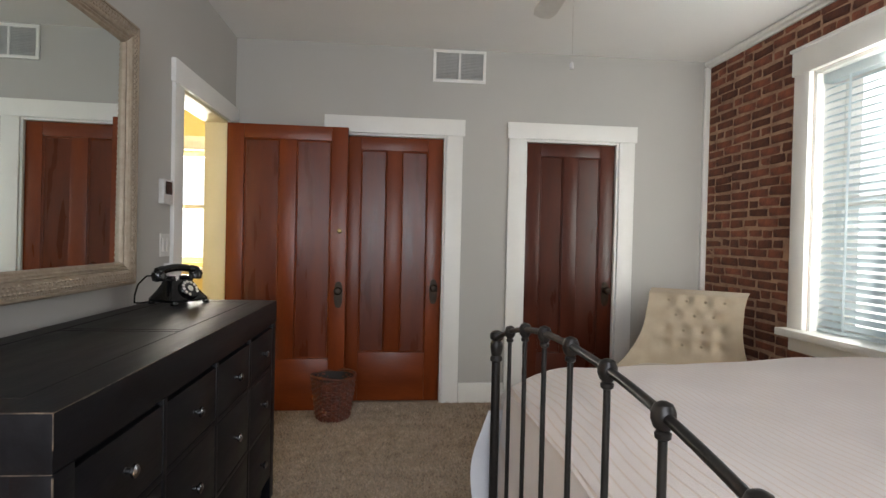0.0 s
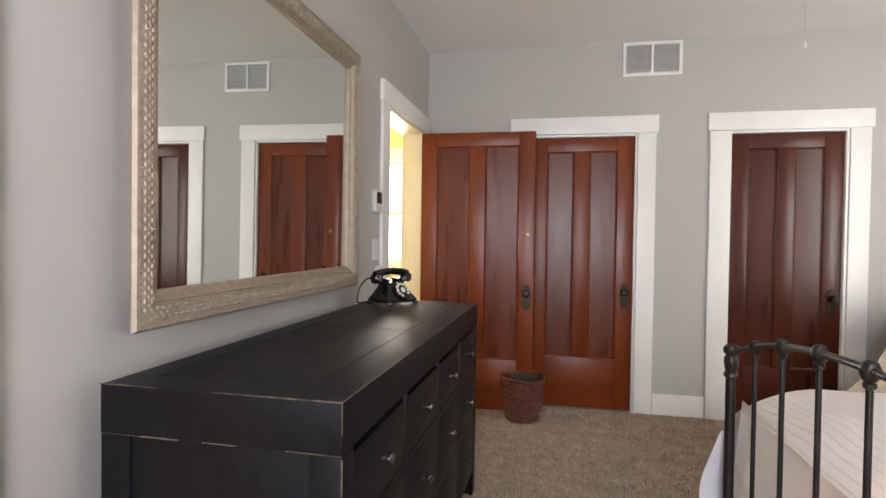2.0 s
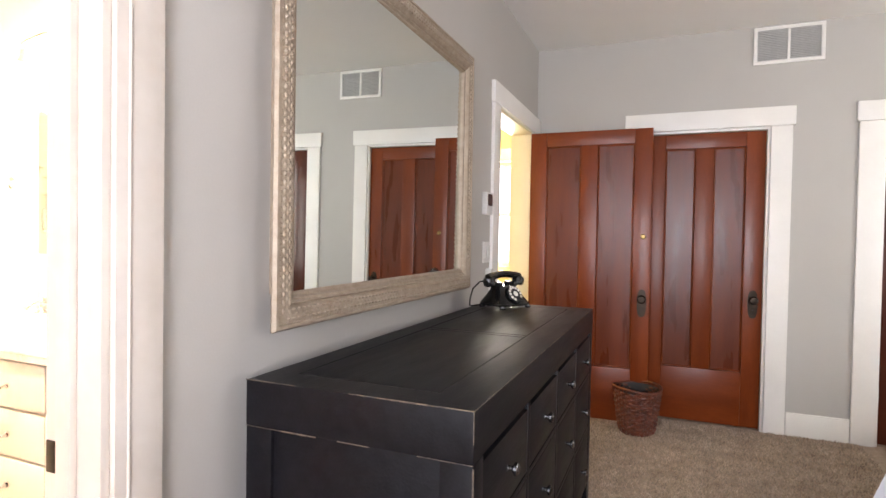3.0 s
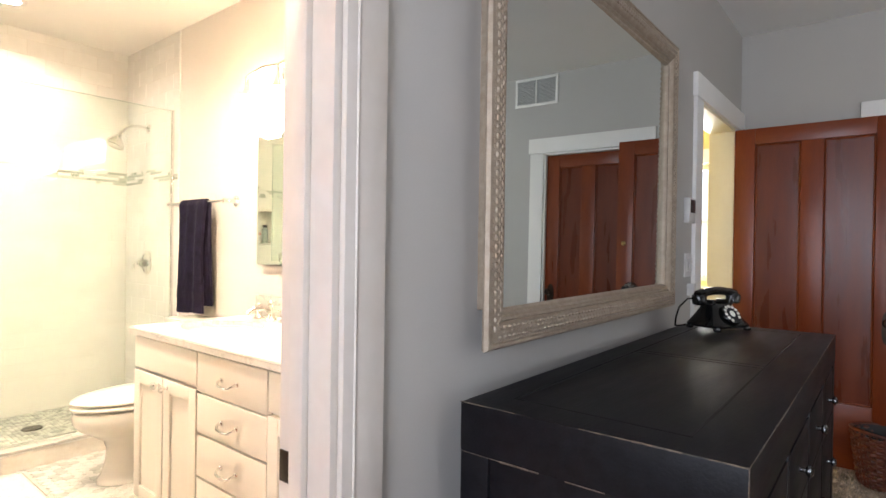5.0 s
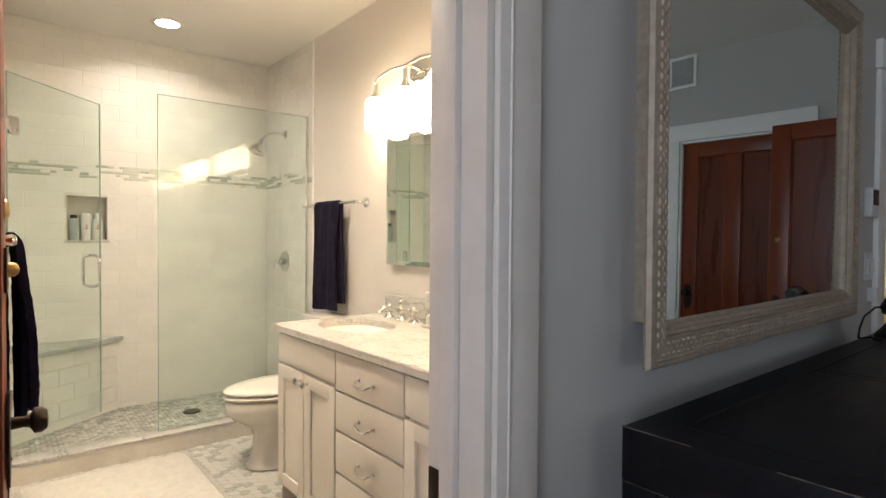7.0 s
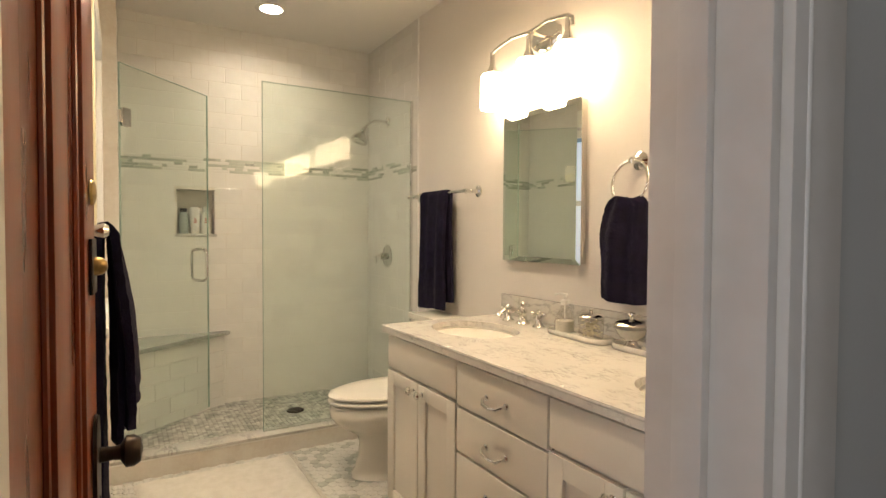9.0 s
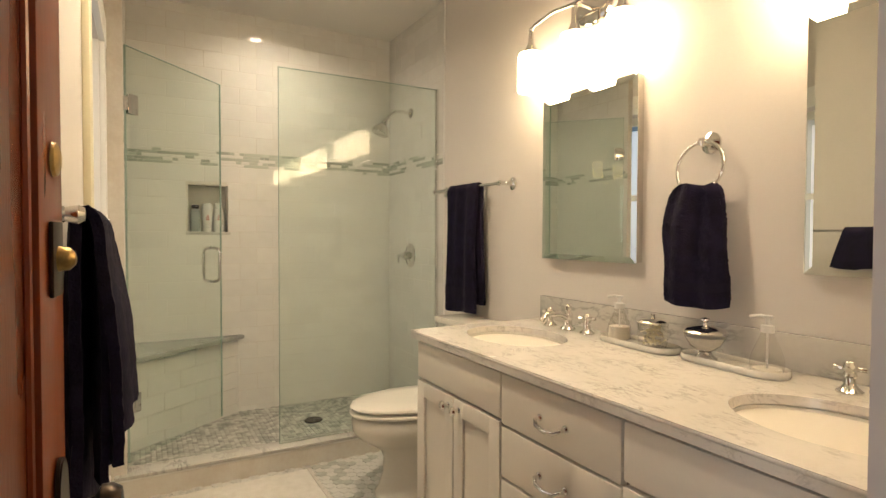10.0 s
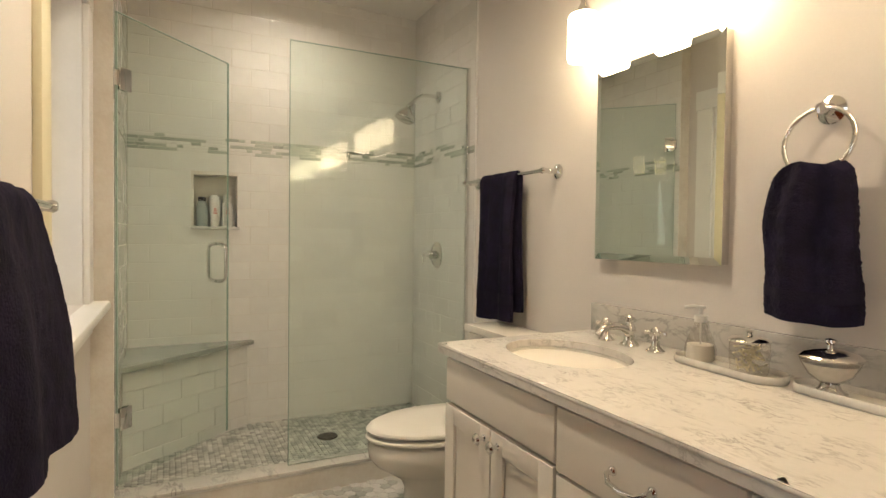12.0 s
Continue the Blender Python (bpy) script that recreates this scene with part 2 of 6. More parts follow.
def let_light_through(m, share):
    """Thin vinyl: part of the light that falls on the far side passes through."""
    nt, N = m.node_tree, m.node_tree.nodes
    tr, mix = N.new("ShaderNodeBsdfTranslucent"), N.new("ShaderNodeMixShader")
    tr.inputs["Color"].default_value = (0.80, 0.88, 0.90, 1)
    mix.inputs[0].default_value = share
    nt.links.new(N["Principled BSDF"].outputs[0], mix.inputs[1])
    nt.links.new(tr.outputs[0], mix.inputs[2])
    nt.links.new(mix.outputs[0], N["Material Output"].inputs["Surface"])


let_light_through(M_SLAT, 0.6)
M_COTTON = surf("cotton_wool", (0.80, 0.78, 0.73), None, 30, 0.95, bump=0.8)
M_STICK = surf("pale_cotton_stick", (0.74, 0.68, 0.48), None, 30, 0.8, bump=0)
M_SOAP = surf("white_liquid_soap", (0.78, 0.74, 0.66), None, 10, 0.3, bump=0)
M_TRAY = surf("white_enamel_tray", (0.78, 0.75, 0.69), None, 15, 0.25, bump=0)
M_BOTTLE1 = surf("grey_green_bottle", (0.32, 0.36, 0.34), None, 12, 0.25, bump=0)
M_BOTTLE2 = surf("white_bottle", (0.74, 0.73, 0.70), None, 12, 0.25, bump=0)
M_RED = surf("red_print", (0.45, 0.05, 0.04), None, 12, 0.4, bump=0)
M_FAN = surf("white_fan_enamel", (0.70, 0.68, 0.64), None, 10, 0.35, bump=0)


def striped_cotton():
    m = surf("white_ribbed_coverlet", (0.82, 0.755, 0.715), (0.77, 0.70, 0.66), 6, 0.9, bump=0.3, fine=250, sheen=0.15)
    nt, N = m.node_tree, m.node_tree.nodes
    b = N["Principled BSDF"]
    co, w = N.new("ShaderNodeTexCoord"), N.new("ShaderNodeTexWave")
    w.wave_type, w.bands_direction = "BANDS", "X"
    w.inputs["Scale"].default_value, w.inputs["Distortion"].default_value = 17.0, 0.5
    w.inputs["Detail"].default_value = 1
    nt.links.new(co.outputs["Object"], w.inputs["Vector"])
    pw = N.new("ShaderNodeMath")
    pw.operation = "POWER"
    pw.inputs[1].default_value = 16
    nt.links.new(w.outputs["Fac"], pw.inputs[0])
    bp = N.new("ShaderNodeBump")
    bp.inputs["Strength"].default_value, bp.inputs["Distance"].default_value = 0.3, 0.003
    nt.links.new(pw.outputs[0], bp.inputs["Height"])
    prev = b.inputs["Normal"].links[0].from_node
    nt.links.new(bp.outputs[0], prev.inputs["Normal"])
    old = b.inputs["Base Color"].links[0].from_socket
    mix = N.new("ShaderNodeMix")
    mix.data_type = "RGBA"
    nt.links.new(pw.outputs[0], mix.inputs[0])
    nt.links.new(old, mix.inputs[6])
    mix.inputs[7].default_value = (0.74, 0.63, 0.545, 1)
    nt.links.new(mix.outputs[2], b.inputs["Base Color"])
    return m


def tuft_carpet():
    m = surf("shag_carpet_tufts", (0.47, 0.365, 0.265), (0.29, 0.215, 0.150), 9, 0.95, bump=0.0, sheen=0.3)
    nt, N = m.node_tree, m.node_tree.nodes
    geo, hsv, mr = N.new("ShaderNodeNewGeometry"), N.new("ShaderNodeHueSaturation"), N.new("ShaderNodeMapRange")
    b = N["Principled BSDF"]
    old = b.inputs["Base Color"].links[0].from_socket
    mr.inputs["To Min"].default_value, mr.inputs["To Max"].default_value = 0.62, 1.32
    nt.links.new(geo.outputs["Random Per Island"], mr.inputs["Value"])
    nt.links.new(mr.outputs[0], hsv.inputs["Value"])
    nt.links.new(old, hsv.inputs["Color"])
    nt.links.new(hsv.outputs[0], b.inputs["Base Color"])
    return m


M_BLACKWOOD.node_tree.nodes["Principled BSDF"].inputs["Specular IOR Level"].default_value = 0.17
for _m in (M_TOWEL, M_TOWELBAND):
    _m.node_tree.nodes["Principled BSDF"].inputs["Specular IOR Level"].default_value = 0.12
for _m in (M_WOOD, M_WOOD_H, M_WOOD_P, M_WOOD_D):
    _m.node_tree.nodes["Principled BSDF"].inputs["Specular IOR Level"].default_value = 0.36
M_COVER = striped_cotton()
M_TUFT = tuft_carpet()


# ---- building tools ----
def box(bm, x0, x1, y0, y1, z0, z1, bevel=0.0):
    m = Matrix.Translation(((x0 + x1) / 2, (y0 + y1) / 2, (z0 + z1) / 2)) @ Matrix.Diagonal((x1 - x0, y1 - y0, z1 - z0, 1))
    r = bmesh.ops.create_cube(bm, size=1, matrix=m)
    if bevel:
        edges = list({e for v in r["verts"] for e in v.link_edges})
        bmesh.ops.bevel(bm, geom=edges, offset=bevel, segments=2, profile=0.6, affect="EDGES")
    return bm


def solid(*args):
    return box(bmesh.new(), *args)


def lathe(profile, at=(0, 0, 0), turn=None, n=28, sx=1.0, sy=1.0, bm=None):
    """A turned shape from (radius, height) pairs about z, then turned by a matrix and moved."""
    bm = bm or bmesh.new()
    m = Matrix.Translation(at) @ (turn or Matrix())
    rings = []
    for r, z in profile:
        if r < 1e-5:
            rings.append([bm.verts.new(m @ Vector((0, 0, z)))])
        else:
            rings.append([bm.verts.new(m @ Vector((r * sx * math.cos(a * math.tau / n), r * sy * math.sin(a * math.tau / n), z)))
                          for a in range(n)])
    for a, b in zip(rings, rings[1:]):
        for i in range(n):
            j = (i + 1) % n
            if len(a) == 1 and len(b) == 1:
                continue
            if len(a) == 1:
                bm.faces.new((a[0], b[j], b[i]))
            elif len(b) == 1:
                bm.faces.new((a[i], a[j], b[0]))
            else:
                bm.faces.new((a[i], a[j], b[j], b[i]))
    return bm


def tube(points, r, n=12, bm=None, closed=False, sy=1.0):
    """A round bar along a line of points."""
    bm = bm or bmesh.new()
    pts = [Vector(p) for p in points]
    rings, up = [], Vector((0, 0, 1))
    for i, p in enumerate(pts):
        a = pts[(i - 1) % len(pts)] if closed else pts[max(i - 1, 0)]
        b = pts[(i + 1) % len(pts)] if closed else pts[min(i + 1, len(pts) - 1)]
        d = (b - a).normalized()
        side = d.cross(up)
        if side.length < 0.05:
            side = d.cross(Vector((0, 1, 0)))
        side.normalize()
        over = side.cross(d)
        rr = r[i] if isinstance(r, (list, tuple)) else r
        rings.append([bm.verts.new(p + (side * math.cos(t * math.tau / n) + over * (sy * math.sin(t * math.tau / n))) * rr) for t in range(n)])
    pairs = list(zip(rings, rings[1:])) + ([(rings[-1], rings[0])] if closed else [])
    for a, b in pairs:
        for i in range(n):
            j = (i + 1) % n
            bm.faces.new((a[i], a[j], b[j], b[i]))
    if not closed:
        bm.faces.new(rings[0][::-1])
        bm.faces.new(rings[-1])
    return bm


def grid(nu, nv, fn, bm=None):
    bm = bm or bmesh.new()
    vs = [[bm.verts.new(fn(i / nu, j / nv)) for j in range(nv + 1)] for i in range(nu + 1)]
    for i in range(nu):
        for j in range(nv):
            bm.faces.new((vs[i][j], vs[i + 1][j], vs[i + 1][j + 1], vs[i][j + 1]))
    return bm


def prism(outline, z0, z1, bm=None, bevel=0.0):
    bm = bm or bmesh.new()
    lo = [bm.verts.new((x, y, z0)) for x, y in outline]
    hi = [bm.verts.new((x, y, z1)) for x, y in outline]
    n = len(lo)
    top = bm.faces.new(hi)
    bm.faces.new(lo[::-1])
    for i in range(n):
        bm.faces.new((lo[i], lo[(i + 1) % n], hi[(i + 1) % n], hi[i]))
    if bevel:
        bmesh.ops.bevel(bm, geom=list(top.edges), offset=bevel, segments=2, affect="EDGES")
    return bm


def mesh_of(name, bm, material, smooth=True):
    bmesh.ops.recalc_face_normals(bm, faces=bm.faces)
    data = bpy.data.meshes.new(name)
    bm.to_mesh(data)
    bm.free()
    data.materials.append(material)
    if smooth:
        data.polygons.foreach_set("use_smooth", [True] * len(data.polygons))
        data.set_sharp_from_angle(angle=radians(38))
    return data


def thing(name, label, category, at=(0, 0, 0), turn=0.0, group="", kind=""):
    ob = new(name)
    ob.empty_display_size = 0.05
    ob.matrix_world = pose(*at, 0, 0, turn)
    return tagged(ob, label, category, group, kind)


def part(name, bm, material, parent, label="", kind=""):
    ob = new(name, mesh_of(name, bm, material))
    ob.parent = parent
    return tagged(ob, label, kind=kind)


def lone(name, bm, material, label="", category="", group="", kind=""):
    return tagged(new(name, mesh_of(name, bm, material)), label, category, group, kind)


def sharing(name, data, parent, at, turn=None):
    ob = new(name, data)
    ob.parent = parent
    ob.matrix_basis = Matrix.Translation(at) @ (turn or Matrix())
    return ob


def wall_mesh(axis, a0, a1, u0, u1, z0, z1, holes=()):
    """A slab along x or y with openings (u from, u to, z from, z to)."""
    bm = bmesh.new()
    us = sorted({u0, u1, *(h[0] for h in holes), *(h[1] for h in holes)})
    for ua, ub in zip(us, us[1:]):
        mine = sorted((h[2], h[3]) for h in holes if h[0] <= ua + 1e-6 and h[1] >= ub - 1e-6)
        z = z0
        for za, zb in [*mine, (z1, z1)]:
            if za - z > 1e-4:
                if axis == "x":
                    box(bm, a0, a1, ua, ub, z, za)
                else:
                    box(bm, ua, ub, a0, a1, z, za)
            z = zb
    return bm


R90X, R90Y = Matrix.Rotation(radians(90), 4, "X"), Matrix.Rotation(radians(90), 4, "Y")

# ---- the setting: bedroom, hall, bathroom ----
WX, WM, WB = -0.605, -0.675, -0.745        # partition: bedroom face, middle, bathroom face
FY, EX, SY, CZ = 4.735, 3.045, -1.0, 2.71   # far wall, brick wall, wall behind, ceiling
NY, SB, SHX, BZ, BC = 2.23, 0.53, -4.15, 0.05, 2.62  # bathroom: north, south, shower end, floor, ceiling
D2 = (0.185, 0.965)
D3 = (1.575, 2.325)
D1 = (3.695, 4.535)
DB = (0.535, 1.223)
H2, H3, H1 = 2.045, 2.045, 2.055

lone("wall_west", wall_mesh("x", WM, WX, SY, FY, 0, CZ, [(*D1, 0, H1), (*DB, 0, 2.06)]), M_WALL, "flat grey painted plaster wall", "wall", kind="structure")
lone("wall_north", wall_mesh("y", FY, FY + 0.14, WX - 0.14, EX + 0.3, 0, CZ, [(*D2, 0, H2), (*D3, 0, H3)]), M_WALL, "flat grey painted plaster wall with two doors", "wall", kind="structure")
lone("wall_south", wall_mesh("y", SY - 0.2, SY, WX - 0.14, EX + 0.3, 0, CZ, [(0.0, 1.1, 0.75, 2.25)]), M_WALL, "flat grey painted plaster wall", "wall", kind="structure")
lone("wall_partition", wall_mesh("x", WB, WM, SB, NY, 0, CZ, [(*DB, 0, 2.06)]), M_BATHWALL, "pale painted bathroom wall", "wall", kind="structure")
lone("wall_hall_east", wall_mesh("x", WB, WM, 2.37, 5.6, 0, CZ, [(*D1, 0, H1)]), M_YELLOW, "yellow painted hall wall", "wall", kind="structure")
lone("wall_hall_north", wall_mesh("y", 5.6, 5.8, -2.8, WM, 0, CZ, [(-1.9, -0.99, 1.0, 2.0)]), M_YELLOW, "yellow painted hall wall with a window", "wall", kind="structure")
lone("wall_hall_west", wall_mesh("x", -2.9, -2.8, 2.37, 5.8, 0, CZ), M_YELLOW, "yellow painted hall wall", "wall", kind="structure")
lone("wall_hall_south", wall_mesh("y", 2.30, 2.37, -2.8, WM, 0, CZ), M_YELLOW, "yellow painted hall wall", "wall", kind="structure")
lone("wall_bath_north", wall_mesh("y", NY, 2.30, -3.345, WB, 0, CZ), M_BATHWALL, "pale painted bathroom wall", "wall", kind="structure")
BW = (-3.2, -2.5)
lone("wall_bath_south", wall_mesh("y", SB - 0.2, SB, -3.40, WB, 0, CZ, [(*BW, 0.97, 2.05)]), M_BATHWALL, "pale painted bathroom wall with a window", "wall", kind="structure")
lone("ceiling", solid(WX - 0.14, EX + 0.3, SY - 0.2, FY + 0.14, CZ, CZ + 0.1), M_CEIL, "flat white painted ceiling", "ceiling", kind="structure")
CANS = ((-3.68, 1.41), (-2.2, 1.12))


def ceiling_slab():
    """A flat slab with a square cut-out over each recessed lamp."""
    bm, r = bmesh.new(), 0.065
    xs = sorted([SHX - 0.2, WB, *(x + d for x, _ in CANS for d in (-r, r))])
    for xa, xb in zip(xs, xs[1:]):
        cuts = [y for x, y in CANS if abs((xa + xb) / 2 - x) < 0.01]
        ys = sorted([SB - 0.2, 2.30, *(y + d for y in cuts for d in (-r, r))])
        for ya, yb in zip(ys[::2], ys[1::2]):
            box(bm, xa, xb, ya, yb, BC, BC + 0.1)
    return bm


lone("ceiling_bath", ceiling_slab(), M_BATHCEIL, "flat white painted bathroom ceiling", "ceiling", kind="structure")
lone("ceiling_hall", solid(-2.9, WB, 2.37, 5.8, BC, BC + 0.1), M_BATHCEIL, "white painted hall ceiling", "ceiling", kind="structure")
lone("floor_bedroom", solid(WM, EX + 0.3, SY - 0.2, FY + 0.14, -0.12, 0.0), M_CARPET, "beige carpeted bedroom floor", "floor", kind="structure")
lone("floor_hall", solid(-2.9, WM, 2.30, 5.8, -0.12, -0.002), M_CARPET, "carpeted hall floor", "floor", kind="structure")
# added out of view: keeps sky light from leaking round the closed doors
lone("wall_closet", wall_mesh("y", 5.5, 5.6, -0.6, EX + 0.3, 0, CZ), M_DARK, "unseen dark wall added behind the closed doors to block sky light", "wall", kind="structure")
lone("ground", solid(-60, 60, -60, 60, -0.4, -0.3), M_CARPET, "bare ground outside the house", "ground", kind="structure")


def casing(name, axis, face, out, u0, u1, top, w=0.125, head=0.125, over=0.015, material=None, base=0.0, trim_right=None):
    """Flat door casing: two legs and a head board that overhangs them."""
    material = material or M_TRIM
    ob = thing(name, "white painted wooden door casing with a flat head board", "trim", kind="structure")
    a, b = sorted((face, face + out))

    def put(nm, p, q, za, zb, extra=0.0):
        lo, hi = (a, b + extra) if out > 0 else (a - extra, b)
        part(nm, solid(lo, hi, p, q, za, zb, 0.003) if axis == "x" else solid(p, q, lo, hi, za, zb, 0.003), material, ob)
    right = u1 + w if trim_right is None else trim_right
    put("casing_leg", u0 - w, u0 - 0.001, base, top)
    put("casing_leg", u1 + 0.001, right, base, top)
    put("casing_head", u0 - w - over, right + (over if trim_right is None else 0), top + 0.001, top + head, 0.006)
    return ob


casing("door_casing_2", "y", FY, -0.02, *D2, H2)
casing("door_casing_3", "y", FY, -0.02, *D3, H3)
casing("door_casing_1", "x", WX, 0.02, *D1, H1, trim_right=FY - 0.004)
casing("door_casing_bath", "x", WX, 0.02, *DB, 2.06, w=0.107, material=M_BATHTRIM)


def jamb(name, axis, a0, a1, u0, u1, top, material):
    ob = thing(name, "painted wooden door lining", "trim", kind="structure")
    t = 0.018
    for nm, args in (("jamb_side", (u0, u0 + t, 0, top)), ("jamb_side", (u1 - t, u1, 0, top)), ("jamb_head", (u0 + t, u1 - t, top - t, top))):
        p, q, za, zb = args
        part(nm, solid(a0, a1, p, q, za, zb, 0.002) if axis == "x" else solid(p, q, a0, a1, za, zb, 0.002), material, ob)
    return ob


M_TRIMY = surf("cream_yellow_trim", (0.84, 0.78, 0.56), (0.79, 0.73, 0.51), 4, 0.45, bump=0.1, fine=40)
jamb("door_lining_1", "x", WB - 0.006, WX + 0.006, *D1, H1, M_TRIMY)
jamb("door_lining_2", "y", FY - 0.006, FY + 0.146, *D2, H2, M_TRIM)
jamb("door_lining_3", "y", FY - 0.006, FY + 0.146, *D3, H3, M_TRIM)
jb = jamb("door_lining_bath", "x", WB - 0.006, WX + 0.008, *DB, 2.06, M_BATHTRIM)
# stops and the beaded inner edge of the bathroom door lining
part("door_stop", solid(-0.70, -0.66, DB[1] - 0.034, DB[1] - 0.0185, 0, 2.03, 0.003), M_BATHTRIM, jb)
part("casing_bead", tube([(WX + 0.019, DB[1] + 0.030, 0.0), (WX + 0.019, DB[1] + 0.030, 2.06)], 0.004), M_BATHTRIM, jb)
part("strike_plate", solid(-0.746, -0.712, DB[1] - 0.0215, DB[1] - 0.0175, 0.80, 0.862, 0.001), M_BRONZE, jb, "dark bronze strike plate")

for nm, args in (("baseboard_north", (D2[1] + 0.13, D3[0] - 0.13, FY - 0.018, FY, 0, 0.155)),
                 ("baseboard_corner", (D3[1] + 0.13, EX - 0.03, FY - 0.018, FY, 0, 0.155)),
                 ("baseboard_west", (WX, WX + 0.018, DB[1] + 0.16, D1[0] - 0.13, 0, 0.155)),
                 ("baseboard_bath", (-3.34, WB, SB, SB + 0.018, BZ, BZ + 0.14))):
    lone(nm, solid(*args, 0.004), M_TRIM, "white painted baseboard", "baseboard", kind="structure")


def panel_leaf(parent, w, h, t, stile=0.115, mid=0.115, bottom=0.37, toprail=0.10, z0=0.0, woods=None):
    """A two-panel door leaf in its own frame: x across from the hinge, y through, z up."""
    h0 = z0
    upright, across, field = woods or (M_WOOD, M_WOOD_H, M_WOOD_P)
    pl, pr = (stile, (w - mid) / 2), ((w + mid) / 2, w - stile)
    part("stile", solid(0, stile, -t, 0, h0, h, 0.003), upright, parent)
    part("stile", solid(w - stile, w, -t, 0, h0, h, 0.003), upright, parent)
    part("mullion", solid(pl[1], pr[0], -t, 0, bottom, h - toprail, 0.003), upright, parent)
    part("top_rail", solid(stile, w - stile, -t, 0, h - toprail, h, 0.003), across, parent)
    part("bottom_rail", solid(stile, w - stile, -t, 0, h0, bottom, 0.003), across, parent)
    for a, b in (pl, pr):
        part("panel", solid(a - 0.004, b + 0.004, -t * 0.63, -t * 0.37, bottom - 0.004, h - toprail + 0.004), field, parent)
        for side in (-t * 0.34, -t * 0.66):
            bm = bmesh.new()
            loop = [(a + 0.006, side, bottom + 0.006), (b - 0.006, side, bottom + 0.006), (b - 0.006, side, h - toprail - 0.006), (a + 0.006, side, h - toprail - 0.006)]
            for p, q in zip(loop, loop[1:] + loop[:1]):
                tube([p, q], 0.006, 8, bm)
            part("moulding", bm, upright, parent)


def knob_set(parent, x, z, y, sign, material, plate_h=0.19, knob_r=0.028):
    """Long shaped plate with a turned knob; sign: the way that it stands out along y."""
    outline = []
    for i in range(24):
        a = i * math.tau / 24
        outline.append((0.030 * math.copysign(abs(math.cos(a)) ** 0.7, math.cos(a)), plate_h / 2 * math.copysign(abs(math.sin(a)) ** 0.8, math.sin(a))))
    bm = prism(outline, 0, 0.006, bevel=0.002)
    bmesh.ops.transform(bm, matrix=Matrix.Translation((x, y, z)) @ Matrix.Rotation(radians(90 if sign < 0 else -90), 4, "X"), verts=bm.verts)
    plate = part("escutcheon", bm, material, parent, "dark metal plate")
    turn = Matrix.Rotation(radians(90 if sign < 0 else -90), 4, "X")
    part("knob", lathe([(0, 0), (0.013, 0.002), (0.011, 0.022), (0.013, 0.032), (knob_r, 0.040), (knob_r, 0.052), (knob_r * 0.75, 0.062), (0, 0.065)],
                       (x, y + sign * 0.005, z + plate_h * 0.16), turn, 24), material, parent, "dark round knob")
    part("keyhole", lathe([(0, 0.002), (0.004, 0.0015), (0.005, 0)], (x, y + sign * 0.0065, z - plate_h * 0.2), turn, 12), M_DARK, parent)


d2 = thing("door_2", "closed red-stained wooden door with two tall panels", "door", (D2[0] + 0.021, FY + 0.055, 0.012), kind="structure")
panel_leaf(d2, D2[1] - D2[0] - 0.042, H2 - 0.035, 0.04)
knob_set(d2, D2[1] - D2[0] - 0.042 - 0.055, 0.84, -0.04, -1, M_BRONZE)
d3 = thing("door_3", "closed red wooden door in a darker tone, with two tall panels", "door", (D3[0] + 0.021, FY + 0.06, 0.012), kind="structure")
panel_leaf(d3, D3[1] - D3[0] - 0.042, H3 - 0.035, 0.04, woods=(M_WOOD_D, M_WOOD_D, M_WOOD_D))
knob_set(d3, D3[1] - D3[0] - 0.042 - 0.055, 0.84, -0.04, -1, M_BRONZE)
part("hinge", tube([(-0.006, -0.047, 1.66), (-0.006, -0.047, 1.76)], 0.009), M_TRIM, d3, "painted butt hinge")
part("hinge", tube([(-0.006, -0.047, 0.26), (-0.006, -0.047, 0.36)], 0.009), M_TRIM, d3, "painted butt hinge")
d1 = thing("door_1", "open red-stained wooden door with two tall panels, glossy and worn", "door", (WX + 0.012, 4.535, 0.012), 1.0, kind="structure")
panel_leaf(d1, 0.835, 2.025, 0.04)
knob_set(d1, 0.785, 0.83, -0.04, -1, M_BRONZE)
part("bolt_plate", lathe([(0, 0.006), (0.014, 0.004), (0.017, 0)], (0.785, -0.04, 1.285), R90X, 18), M_BRASS, d1, "small worn brass disc")
part("hinge", solid(-0.03, 0.012, -0.012, 0.012, 1.70, 1.80, 0.003), M_BRASS, d1, "worn brass hinge")
part("hinge", solid(-0.03, 0.012, -0.012, 0.012, 0.24, 0.34, 0.003), M_BRASS, d1, "worn brass hinge")
# bathroom door, folded back to the south wall
db = thing("door_bath", "open dark red-stained wooden door folded back to the wall", "door", (WB - 0.004, 0.505, BZ + 0.012), 176.2, kind="structure")
panel_leaf(db, 0.645, 2.0, 0.034, stile=0.125, mid=0.09)
part("deadbolt_rosette", lathe([(0, 0.008), (0.012, 0.007), (0.02, 0.004), (0.022, 0)], (0.585, -0.036, 1.335 - BZ), R90X, 20), M_BRASS, db, "worn brass rosette")
part("thumb_turn", solid(0.558, 0.614, -0.040, -0.035, 1.17 - BZ, 1.26 - BZ, 0.002), M_BRONZE, db, "bronze plate")
part("thumb_turn_grip", lathe([(0.016, 0), (0.014, 0.012), (0.008, 0.018), (0, 0.020)], (0.586, -0.039, 1.215 - BZ), R90X, 18), M_BRASS, db, "worn brass turn")
knob_set(db, 0.59, 0.87 - BZ, -0.036, -1, M_BRONZE, 0.2, 0.026)

